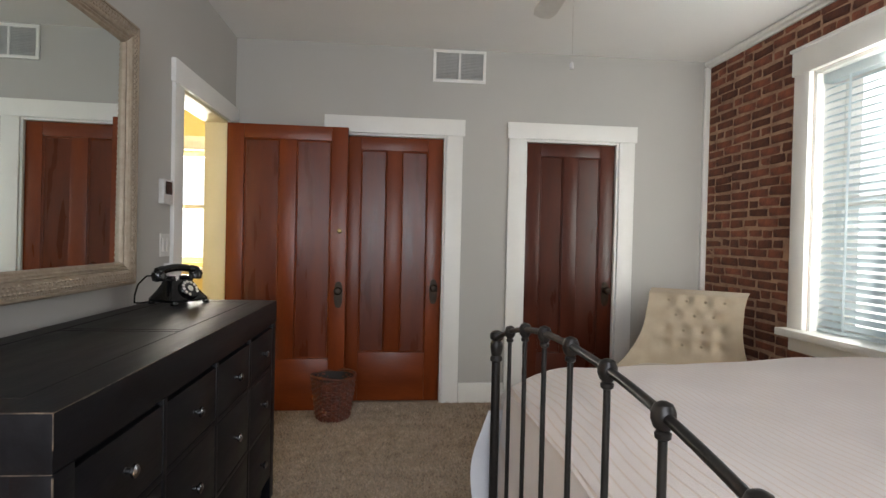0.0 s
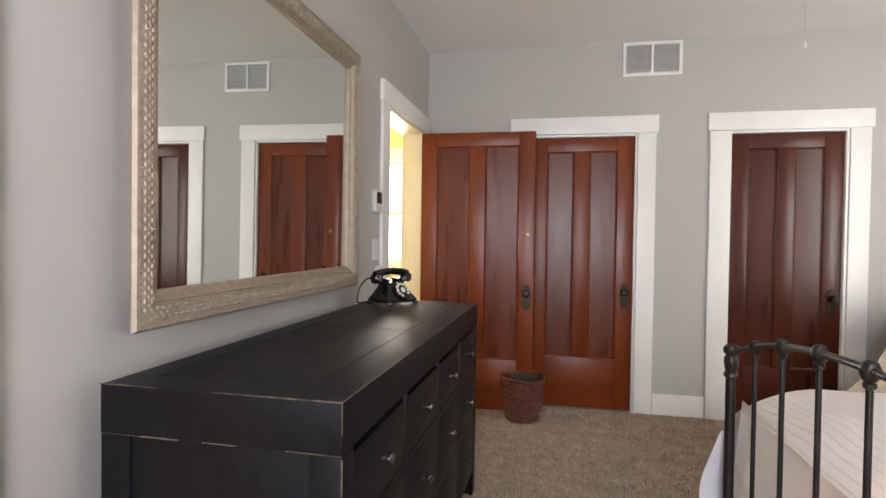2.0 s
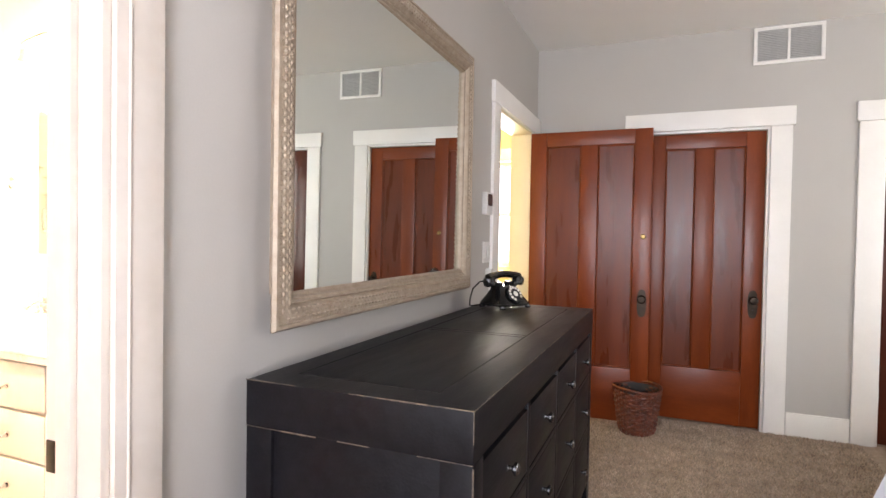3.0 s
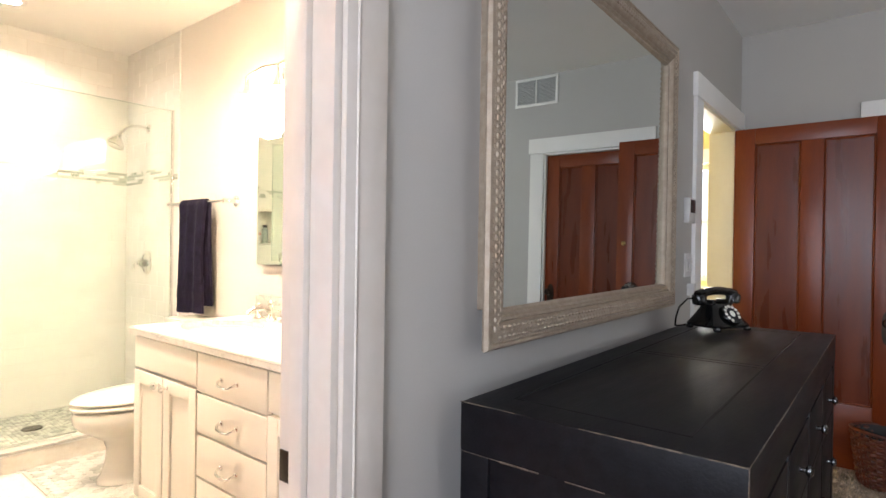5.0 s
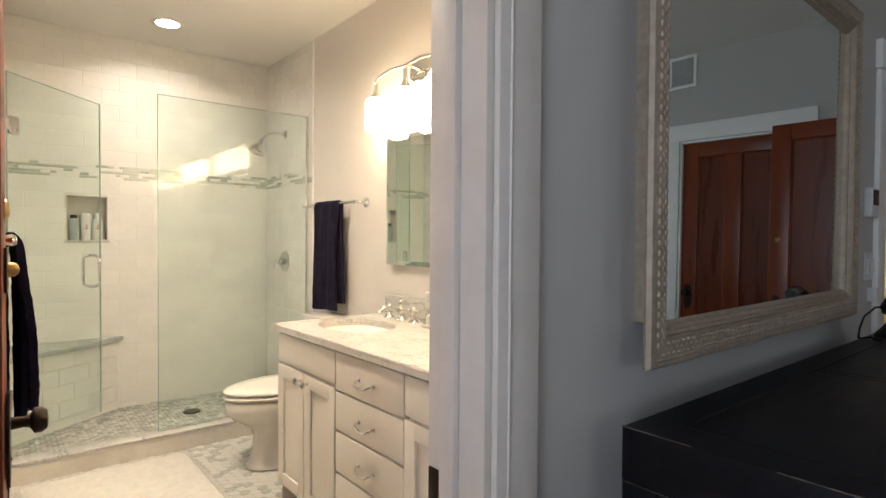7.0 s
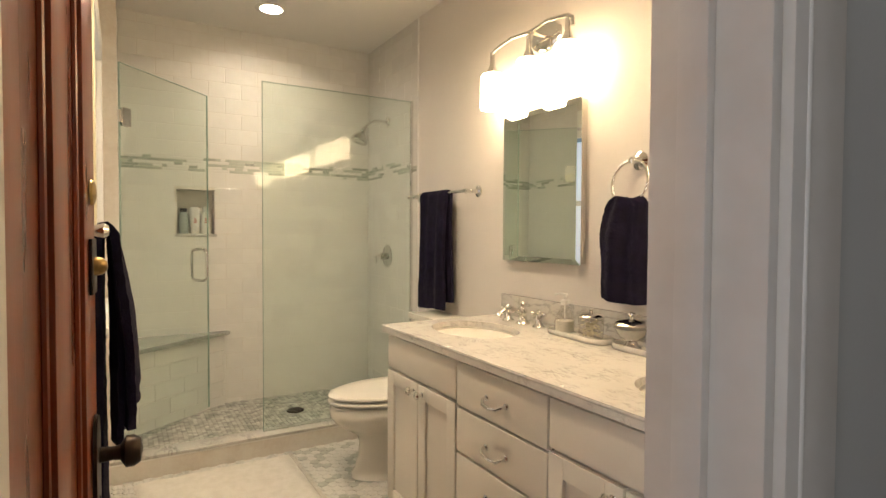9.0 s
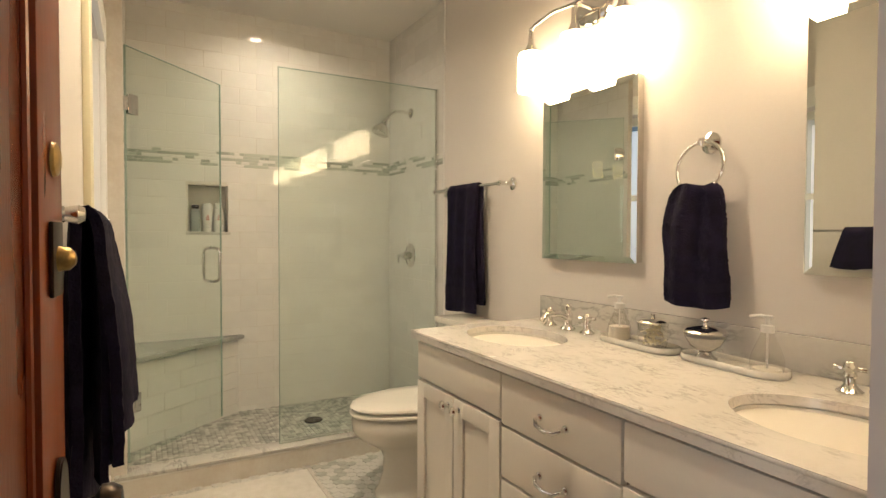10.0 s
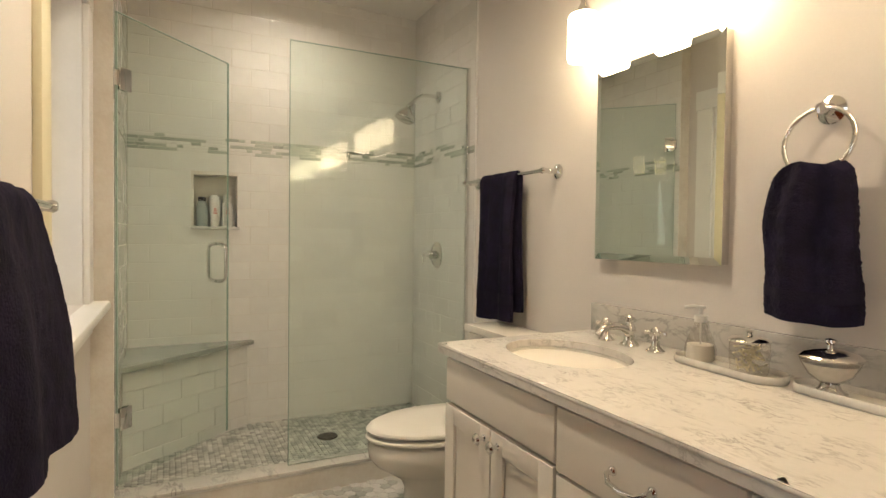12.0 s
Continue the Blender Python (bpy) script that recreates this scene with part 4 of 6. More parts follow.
def duvet(u, v):
    """White under-layer swelling below the coverlet on the open side, rounded off at the foot."""
    n1 = noise.noise(Vector((u * 7, v * 3, 2.2)))
    swell = math.sin(min(1.0, 0.16 + u * 6) * math.pi / 2) * (0.9 + 0.25 * n1)
    x = 0.845 + u * 1.95 + 0.05 * (1 - math.sin(v * math.pi)) * max(0, 1 - u * 8)
    return Vector((x, 2.215 + 0.165 * math.sin((0.1 + 0.86 * v) * math.pi) ** 0.7 * swell, 0.71 - 0.43 * v + 0.018 * n1))


M_DUVET = surf("white_cotton", (0.78, 0.79, 0.82), (0.74, 0.75, 0.78), 6, 0.9, bump=0.2, fine=120)
lone("duvet", grid(60, 16, duvet), M_DUVET, "white cotton duvet hanging below the coverlet", "duvet")
for y in (1.08, 1.82):
    def pil(u, v, y=y):
        a, b = (u - 0.5) * 2, (v - 0.5) * 2
        k = max(0.0, (1 - abs(a) ** 3) * (1 - abs(b) ** 3)) ** 0.6
        return Vector((2.70 + a * 0.21, y + b * 0.33, 0.92 + 0.09 * k + 0.008 * noise.noise(Vector((a * 3, b * 3, y)))))
    lone("pillow", grid(16, 20, pil), M_COVER, "white cotton pillow lying at the head of the bed", "pillow", "pillows on the bed")

# tufted slipper chair in the corner
ch = thing("tufted_chair", "beige linen chair with a button-tufted back, in the corner", "chair", (2.60, 4.08, 0), -39)
TUFTS = [(x, z) for r, z in enumerate((0.86, 0.765, 0.665)) for x in ((-0.18, -0.06, 0.06, 0.18) if r != 1 else (-0.12, 0.0, 0.12))] + [(-0.18, 0.57), (-0.06, 0.57), (0.06, 0.57), (0.18, 0.57)]


def chair_back(u, v):
    z = 0.40 + v * 0.545
    w = 0.305 + 0.015 * max(0, v - 0.85) / 0.15 + 0.13 * max(0.0, 1 - v / 0.62) ** 2
    x = (u - 0.5) * 2 * w
    y = -0.02 + 0.20 * v ** 1.5 - 0.42 * (abs(x) / 0.45) ** 3 * (1 - v) ** 0.8
    d = min((math.hypot(x - a, (z - b)) for a, b in TUFTS), default=1)
    y -= 0.025 * (1 - math.exp(-(d / 0.040) ** 2))
    if v > 0.93:
        y += (v - 0.93) * 0.9
        z -= (v - 0.93) * 0.12
    return Vector((x, y, z))


bm = grid(72, 60, chair_back)


def chair_rear(u, v):
    p = chair_back(u, v)
    e = min(u, 1 - u, v, 1 - v)
    return Vector((p.x, p.y + (0.075 if e > 0.001 else 0.0), p.z))


grid(40, 30, chair_rear, bm)
back = part("backrest", bm, M_LINEN, ch, "button-tufted back")
for a, b in TUFTS:
    v = (b - 0.40) / 0.545
    part("button", lathe([(0.011, 0), (0.009, 0.005), (0, 0.007)], (a, -0.024 + 0.20 * v ** 1.5, b), R90X, 12), M_BUTTON, back)
part("seat", solid(-0.33, 0.33, -0.52, 0.02, 0.27, 0.44, 0.05), M_LINEN, ch)
for sx in (-0.27, 0.27):
    for sy in (-0.46, 0.02):
        part("leg", lathe([(0, 0), (0.013, 0), (0.024, 0.28), (0, 0.28)], (sx, sy, 0), n=14), M_WOOD, ch)

# wall vent near the ceiling
vt = thing("wall_vent", "white metal return-air vent with two louvred fields", "vent", (0.85, FY, 2.455))
VW, VH = 0.405, 0.245
for args in ((0, VW, 0, 0.022), (0, VW, VH - 0.022, VH), (0, 0.022, 0.022, VH - 0.022), (VW - 0.022, VW, 0.022, VH - 0.022), (VW / 2 - 0.008, VW / 2 + 0.008, 0.022, VH - 0.022)):
    part("frame", solid(args[0], args[1], -0.014, 0, args[2], args[3], 0.002), M_TRIM, vt)
part("backing", solid(0.02, VW - 0.02, -0.002, -0.001, 0.02, VH - 0.02), M_DUCT, vt)
lv = mesh_of("louvre", solid(0, VW / 2 - 0.034, -0.0075, 0.0075, -0.0008, 0.0008), M_DUCT)
for k in range(18):
    for x0 in (0.024, VW / 2 + 0.010):
        sharing("louvre", lv, vt, (x0, -0.009, 0.03 + k * 0.0112), Matrix.Rotation(radians(38), 4, "X"))

# ceiling fan with pull chain
fan = thing("ceiling_fan", "white ceiling fan with a light bowl and pull chain", "ceiling fan", (1.46, 3.08, CZ))
part("canopy", lathe([(0, -0.001), (0.075, -0.001), (0.06, -0.045), (0.02, -0.06), (0.02, -0.10), (0, -0.10)]), M_FAN, fan)
part("motor", lathe([(0.02, -0.10), (0.10, -0.11), (0.125, -0.15), (0.11, -0.19), (0.06, -0.205), (0, -0.205)]), M_FAN, fan)
part("light_bowl", lathe([(0.06, -0.205), (0.12, -0.215), (0.135, -0.235), (0.11, -0.262), (0.06, -0.28), (0, -0.285)]), M_FAN, fan, "frosted glass bowl")
for k in range(5):
    a = radians(20 + k * 72)
    m = Matrix.Rotation(a, 4, "Z") @ Matrix.Rotation(radians(10), 4, "X")
    bm = prism([(0.16, -0.045), (0.55, -0.065), (0.62, -0.05), (0.64, 0), (0.62, 0.05), (0.55, 0.065), (0.16, 0.045)], -0.150, -0.142)
    bmesh.ops.transform(bm, matrix=m, verts=bm.verts)
    blade = part("blade", bm, M_FAN, fan)
    bm = solid(0.10, 0.20, -0.018, 0.018, -0.158, -0.1505, 0.002)
    bmesh.ops.transform(bm, matrix=m, verts=bm.verts)
    part("bracket", bm, M_FAN, blade)
bm = bmesh.new()
for k in range(66):
    lathe([(0, -0.0016), (0.0016, 0), (0, 0.0016)], (-0.075, -0.06, -0.235 - k * 0.006), n=6, bm=bm)
chn = part("pull_chain", bm, M_CHROME, fan, "thin bead chain")
part("chain_pull", lathe([(0, 0), (0.008, 0.004), (0.010, 0.022), (0.005, 0.034), (0, 0.036)], (-0.075, -0.06, -0.664), n=12), M_PLASTIC, chn, "small white pull")

# shag of the carpet where it lies open
npr = np.random.RandomState(7)
count = 42000
px, py = npr.uniform(-0.25, 1.5, count), npr.uniform(2.2, FY - 0.02, count)
hh, ln = npr.uniform(0.008, 0.019, count), npr.uniform(-0.012, 0.012, (count, 2))
ww, th0 = npr.uniform(0.0025, 0.0045, count), npr.uniform(0, 6.28, count)
verts = np.zeros((count, 4, 3))
for k in range(3):
    verts[:, k, 0] = px + ww * np.cos(th0 + k * 2.094)
    verts[:, k, 1] = py + ww * np.sin(th0 + k * 2.094)
    verts[:, k, 2] = 0.0005
verts[:, 3, 0], verts[:, 3, 1], verts[:, 3, 2] = px + ln[:, 0], py + ln[:, 1], hh
base = np.arange(count)[:, None] * 4
tri = np.concatenate([base + np.array([[0, 1, 3]]), base + np.array([[1, 2, 3]]), base + np.array([[2, 0, 3]])])
data = bpy.data.meshes.new("carpet_pile")
data.from_pydata(verts.reshape(-1, 3).tolist(), [], tri.tolist())
data.materials.append(M_TUFT)
tagged(new("carpet_pile", data), "mottled beige shag carpet pile", "carpet", kind="stuff")

# ---- bathroom ----
GX = -3.42
SHZ, SHS = 0.14, 0.61
lone("floor_bath", solid(-3.36, WM, SB - 0.2, 2.30, -0.12, BZ - 0.004), M_GROUT, "grouted bathroom floor bed", "floor", kind="structure")
lone("threshold", solid(WB - 0.02, WX + 0.01, DB[0], DB[1], -0.02, BZ + 0.004, 0.006), M_MARBLE2, "marble door threshold", "floor", kind="structure")
lone("floor_shower", solid(SHX - 0.15, -3.36, SHS - 0.2, 2.30, -0.12, SHZ - 0.003), M_GROUT, "grouted shower floor bed", "floor", kind="structure")
NI = (0.925, 1.148, 1.265, 1.555)
wsb = lone("wall_shower_back", wall_mesh("x", SHX - 0.12, SHX - 0.0015, SHS - 0.2, 2.30, 0, BC, [NI]), M_GROUT, "white subway-tiled shower wall with a mosaic band", "wall", kind="structure")
lone("niche_back", solid(SHX - 0.14, SHX - 0.095, NI[0] - 0.01, NI[1] + 0.01, NI[2] - 0.01, NI[3] + 0.01), M_GROUT, "tiled back of the shower niche", "wall", kind="structure")
lone("niche_sill", solid(SHX - 0.094, SHX + 0.012, NI[0] - 0.012, NI[1] + 0.012, NI[2] - 0.012, NI[2] + 0.004, 0.003), M_MARBLE2, "marble sill of the shower niche", "sill", kind="structure")
wsn = lone("wall_shower_north", wall_mesh("y", NY + 0.0015, 2.30, SHX - 0.12, -3.346, 0, BC), M_GROUT, "white subway-tiled shower wall with a mosaic band", "wall", kind="structure")
wss = lone("wall_shower_south", wall_mesh("y", SHS - 0.25, SHS - 0.0015, SHX - 0.12, -3.385, 0, BC), M_GROUT, "white subway-tiled shower wall with a mosaic band", "wall", kind="structure")
lone("tile_edge_trim", tube([(-3.343, NY - 0.002, 0.05), (-3.343, NY - 0.002, BC)], 0.008, 8), M_TILE, "white tile edging", "trim", kind="structure")


def tile_data(w, h, t=0.007, r=0.0015, material=M_TILE):
    bm = bmesh.new()
    lo = [bm.verts.new((x, y, 0)) for x, y in ((0, 0), (w, 0), (w, h), (0, h))]
    md = [bm.verts.new((x, y, t - r * 0.6)) for x, y in ((0, 0), (w, 0), (w, h), (0, h))]
    hi = [bm.verts.new((x, y, t)) for x, y in ((r, r), (w - r, r), (w - r, h - r), (r, h - r))]
    bm.faces.new(hi)
    for a, b in ((lo, md), (md, hi)):
        for i in range(4):
            bm.faces.new((a[i], a[(i + 1) % 4], b[(i + 1) % 4], b[i]))
    return mesh_of("tile", bm, material, False)


TILES = {}


def tile_at(parent, base, u, v, w, h, material=M_TILE, name="tile", t=0.007):
    if w < 0.012 or h < 0.006:
        return
    key = (round(w, 3), round(h, 3), material.name)
    if key not in TILES:
        TILES[key] = tile_data(w, h, t, min(0.0016, h * 0.12), material)
    ob = new(name, TILES[key])
    ob.parent = parent
    wob = Matrix.Rotation(random.gauss(0, 0.0022), 4, "X") @ Matrix.Rotation(random.gauss(0, 0.0022), 4, "Y")
    ob.matrix_basis = base @ Matrix.Translation((u, v, 0)) @ wob


def facing(origin, U, W):
    V = Vector((0, 0, 1))
    m = Matrix((Vector(U), V, Vector(W))).transposed().to_4x4()
    m.translation = origin
    return m


TW, TH, J = 0.203, 0.1, 0.0018
BAND = (1.672, 1.762)


def tile_wall(parent, base, length, z0, z1, hole=None, band=True, start=0.0):
    edges = []
    if band:
        z = BAND[0]
        while z > z0 + 0.005:
            edges.append((max(z - TH, z0), z))
            z -= TH
        z = BAND[1]
        while z < z1 - 0.005:
            edges.append((z, min(z + TH, z1)))
            z += TH
    else:
        z = z1
        while z > z0 + 0.005:
            edges.append((max(z - TH, z0), z))
            z -= TH
    for k, (a, b) in enumerate(sorted(edges)):
        u = start - TW * (0.5 if k % 2 else 1.0)
        while u < length:
            s, e = max(u, 0), min(u + TW, length)
            pieces = [(s, e)] if e > s else []
            if hole and a < hole[3] - 0.02 and b > hole[2] + 0.02:
                pieces = [(p, q) for p, q in ((s, min(e, hole[0])), (max(s, hole[1]), e)) if q - p > 0.012]
            for p, q in pieces:
                tile_at(parent, base, p + J / 2, a + J / 2, q - p - J, b - a - J)
            u += TW
    if band:
        rows = 5
        rh = (BAND[1] - BAND[0]) / rows
        for r in range(rows):
            u = -random.uniform(0, 0.1)
            while u < length:
                ln = random.choice((0.03, 0.05, 0.075, 0.1, 0.15))
                s, e = max(u, 0), min(u + ln, length)
                if e - s > 0.012:
                    grey = random.random() < (0.62 if r in (0, 1, 3) else 0.42)
                    tile_at(parent, base, s + 0.001, BAND[0] + r * rh + 0.001, round(e - s - 0.002, 3), rh - 0.002, M_STRIP if grey else M_TILE, "mosaic_strip", 0.008)
                u += ln


b_back = facing((SHX - 0.007, SHS, 0), (0, 1, 0), (1, 0, 0))
tile_wall(wsb, b_back, NY - SHS, SHZ, BC, (NI[0] - SHS, NI[1] - SHS, NI[2], NI[3]), start=0.1)
b_north = facing((SHX, NY + 0.007, 0), (1, 0, 0), (0, -1, 0))
tile_wall(wsn, b_north, -3.346 - SHX, SHZ, BC)
b_south = facing((-3.386, SHS - 0.007, 0), (-1, 0, 0), (0, 1, 0))
tile_wall(wss, b_south, -3.386 - SHX, SHZ, BC)

# corner bench
bench = thing("shower_bench", "triangular tiled corner bench with a grey marble top", "bench", kind="structure")
P0, P1 = (-3.72, SHS + 0.001), (SHX + 0.001, 1.20)
part("bench_base", prism([P0, (SHX + 0.001, SHS + 0.001), P1], SHZ, 0.60), M_GROUT, bench)
dv = Vector((P1[0] - P0[0], P1[1] - P0[1], 0))
out = Vector((dv.y, -dv.x, 0)).normalized()
if out.x < 0:
    out = -out
Ud = Vector((0, 0, 1)).cross(out)
start_pt = P0 if Ud.dot(dv) > 0 else P1
tile_wall(bench, facing((*start_pt, 0), Ud, out), dv.length, SHZ, 0.60, band=False)
off = out * 0.035
part("bench_top", prism([(P0[0] + off.x + 0.03, P0[1]), (SHX + 0.001, SHS + 0.001), (P1[0], P1[1] + off.y + 0.02)], 0.602, 0.628, bevel=0.004), M_BENCH, bench, "grey marble slab")

# curb
cb = thing("shower_curb", "white-tiled shower curb with a marble top", "curb", kind="structure")
part("curb_core", solid(-3.462, -3.368, SHS - 0.06, NY - 0.001, 0, 0.146), M_GROUT, cb)
part("curb_top", solid(-3.470, -3.352, SHS - 0.05, NY - 0.002, 0.147, 0.164, 0.003), M_MARBLE2, cb, "marble slab")
tile_wall(cb, facing((-3.368, SHS - 0.06, 0), (0, 1, 0), (1, 0, 0)), NY - SHS + 0.06, BZ, 0.146, band=False)

# glass screen and open glass door
gl = thing("shower_screen", "fixed clear glass shower screen on the curb", "shower screen", (GX, 0, 0.164))
g = part("glass_panel", solid(-0.005, 0.005, 1.30, NY - 0.004, 0.003, 1.949), M_GLASS, gl, "clear green-tinted glass")
g.visible_shadow = False
part("glass_edge", solid(-0.0052, 0.0052, 1.2975, 1.2998, 0.003, 1.9515), M_GLASSEDGE, gl, "green polished glass edge")
part("glass_edge", solid(-0.0052, 0.0052, 1.30, NY - 0.016, 1.9492, 1.9515), M_GLASSEDGE, gl, "green polished glass edge")
part("bottom_seal", solid(-0.006, 0.006, 1.30, NY - 0.016, 0.0, 0.0028), M_CHROME, gl)
part("wall_channel", solid(-0.011, 0.011, NY - 0.016, NY - 0.0015, 0, 1.955, 0.001), M_CHROME, gl, "chrome channel")
gd = thing("shower_door", "open clear glass shower door with chrome hinges and handle", "shower door", (GX, SHS + 0.008, 0.20), 47.5)
g = part("glass_panel", solid(-0.005, 0.005, 0.0, 0.68, 0.0, 1.91), M_GLASS, gd, "clear green-tinted glass")
g.visible_shadow = False
for args in ((0.6802, 0.6825, 0.0, 1.91), (-0.0025, -0.0002, 0.0, 1.91), (-0.0025, 0.6825, 1.9102, 1.9125)):
    part("glass_edge", solid(-0.0052, 0.0052, *args), M_GLASSEDGE, gd, "green polished glass edge")
for z in (0.27, 1.65):
    for sx in (-0.013, 0.006):
        part("hinge_clamp", solid(sx, sx + 0.007, 0.006, 0.062, z - 0.045, z + 0.045, 0.002), M_CHROME, gd, "chrome hinge clamp")
    part("hinge_pin", tube([(0, 0.0, z - 0.03), (0, 0.0, z + 0.03)], 0.011, 12), M_CHROME, gd, "chrome hinge")
for sx in (1, -1):
    pts = [(sx * 0.006, 0.60, 0.79)] + [(sx * (0.006 + 0.044 * math.sin(t)), 0.60, 0.79 + 0.02 * (1 - math.cos(t))) for t in (0.5, 1.0, 1.4)] + [(sx * 0.052, 0.60, 0.82), (sx * 0.052, 0.60, 0.95)]
    pts += [(sx * (0.006 + 0.044 * math.sin(t)), 0.60, 0.98 - 0.02 * (1 - math.cos(t))) for t in (1.4, 1.0, 0.5)] + [(sx * 0.006, 0.60, 0.98)]
    part("pull_handle", tube(pts, 0.009, 12), M_CHROME, gd, "chrome D-shaped handle")

# shower head and valve
sh = thing("wall_shower", "chrome shower head on a bent arm", "shower head", (-3.80, NY, 2.05))
part("flange", lathe([(0, 0.012), (0.018, 0.011), (0.030, 0.004), (0.032, 0)], (0, 0, 0), R90X, 24), M_CHROME, sh)
part("arm", tube([(0, 0, 0), (0, -0.06, 0.004), (0, -0.11, -0.004), (0, -0.15, -0.030), (0, -0.175, -0.062)], 0.011, 12), M_CHROME, sh)
part("head", lathe([(0.012, 0.05), (0.018, 0.03), (0.022, 0.022), (0.018, 0.012), (0.03, 0.0), (0.052, -0.03), (0.058, -0.052), (0.054, -0.058), (0, -0.054)], (0, -0.195, -0.10), Matrix.Rotation(radians(-24), 4, "X"), 28), M_CHROME, sh)
sv = thing("shower_valve", "round chrome shower valve with a lever", "valve", (-3.80, NY, 1.12))
part("plate", lathe([(0, 0.012), (0.03, 0.012), (0.072, 0.006), (0.078, 0)], (0, 0, 0), R90X, 32), M_CHROME, sv)
part("hub", lathe([(0.026, 0.010), (0.024, 0.05), (0.018, 0.058), (0, 0.06)], (0, 0, 0), R90X, 24), M_CHROME, sv)
part("lever", tube([(0, -0.048, 0), (-0.03, -0.056, -0.002), (-0.07, -0.058, -0.006)], [0.007, 0.006, 0.009], 12), M_CHROME, sv)
part("lever_drop", tube([(-0.066, -0.058, -0.002), (-0.066, -0.058, -0.05)], 0.004, 10), M_CHROME, sv)
dn = thing("floor_drain", "round dark metal floor drain", "drain", (-3.76, 1.57, SHZ + 0.0065))
part("grate", lathe([(0, 0.004), (0.05, 0.004), (0.055, 0.0)], n=28), M_BRONZE, dn)

# bottles in the niche
for k, (yy, hh_, mt, cap) in enumerate(((0.968, 0.165, M_BOTTLE1, M_DARK), (1.035, 0.175, M_BOTTLE2, M_BOTTLE2), (1.10, 0.178, M_BOTTLE2, M_BOTTLE2))):
    bt = thing("shampoo_bottle", "grey-green bottle with a black cap" if k == 0 else "white bottle with red print", "bottle", (SHX - 0.045, yy, NI[2] + 0.0045), 0, "bottles in the shower niche")
    if k == 1:
        body = [(0, 0), (0.02, 0), (0.022, 0.02), (0.030, 0.08), (0.033, 0.14), (0.028, 0.165), (0.02, hh_), (0, hh_)]
    else:
        body = [(0, 0), (0.028, 0), (0.030, 0.006), (0.030, 0.115), (0.024, 0.135), (0.015, 0.142), (0, 0.142)]
    bd = part("bottle", lathe(body, n=20, sx=0.75), mt, bt)
    if k != 1:
        part("cap", lathe([(0, 0.142), (0.021, 0.142), (0.021, hh_ - 0.003), (0.018, hh_), (0, hh_)], n=18, sx=0.75), cap, bt)
    else:
        part("cap", lathe([(0.021, 0.001), (0.0225, 0.002), (0.0235, 0.02), (0.0225, 0.022)], n=18, sx=0.75), M_TRAY, bt)
    if k:
        bars = bmesh.new()
        for zz, wd in ((0.085, 0.016), (0.096, 0.012), (0.073, 0.02)):
            box(bars, 0.0226, 0.0232 + (0.001 if k == 1 else 0), -wd / 2, wd / 2, zz, zz + 0.006)
        part("label_bar", bars, M_RED, bd, "red print")

# downlight
for lx, ly in CANS:
    cl = thing("recessed_downlight", "lit round recessed ceiling light", "downlight", (lx, ly, BC), 0, "downlights")
    part("trim_ring", lathe([(0.064, 0.004), (0.066, -0.004), (0.088, -0.006), (0.096, -0.0015), (0.096, -0.0005), (0.070, -0.0005)], n=32), M_FAN, cl)
    part("baffle", lathe([(0.0645, 0.0), (0.0645, 0.06), (0.0, 0.06)], n=32), M_FAN, cl, "white can")
    part("lens", lathe([(0, 0.030), (0.063, 0.030), (0.063, 0.034), (0, 0.034)], n=32), M_CAN2 if lx < -3 else M_CAN, cl, "glowing lens")

# window over the south side
bwn = thing("window_bath", "white painted bathroom window with a deep sill, daylight behind", "window", kind="structure")
# the leg nearer the door is yellow: the light on it, put into its colour
for x0, x1 in ((BW[0] - 0.11, BW[0] - 0.001), (BW[1] + 0.001, BW[1] + 0.11)):
    part("casing_leg", solid(x0, x1, SB, SB + 0.02, 0.97, 2.05, 0.003), M_TRIMY if x0 > -2.6 else M_TRIM, bwn)
part("casing_head", solid(BW[0] - 0.12, BW[1] + 0.12, SB, SB + 0.022, 2.051, 2.17, 0.003), M_TRIM, bwn)
part("window_sill", solid(BW[0] - 0.13, BW[1] + 0.13, SB - 0.18, SB + 0.075, 0.935, 0.969, 0.012), M_TRIM, bwn)
part("apron", solid(BW[0] - 0.10, BW[1] + 0.10, SB, SB + 0.018, 0.85, 0.934, 0.004), M_TRIM, bwn)
for x0, x1 in ((BW[0], BW[0] + 0.015), (BW[1] - 0.015, BW[1])):
    part("reveal", solid(x0, x1, SB - 0.2, SB - 0.001, 0.97, 2.05), M_TRIM, bwn)
for args in ((BW[0] + 0.015, BW[0] + 0.06, 0.97, 2.05), (BW[1] - 0.06, BW[1] - 0.015, 0.97, 2.05), (BW[0] + 0.06, BW[1] - 0.06, 0.97, 1.02), (BW[0] + 0.06, BW[1] - 0.06, 2.0, 2.05), (BW[0] + 0.06, BW[1] - 0.06, 1.49, 1.53)):
    part("window_frame", solid(args[0], args[1], SB - 0.13, SB - 0.095, args[2], args[3]), M_TRIM, bwn)

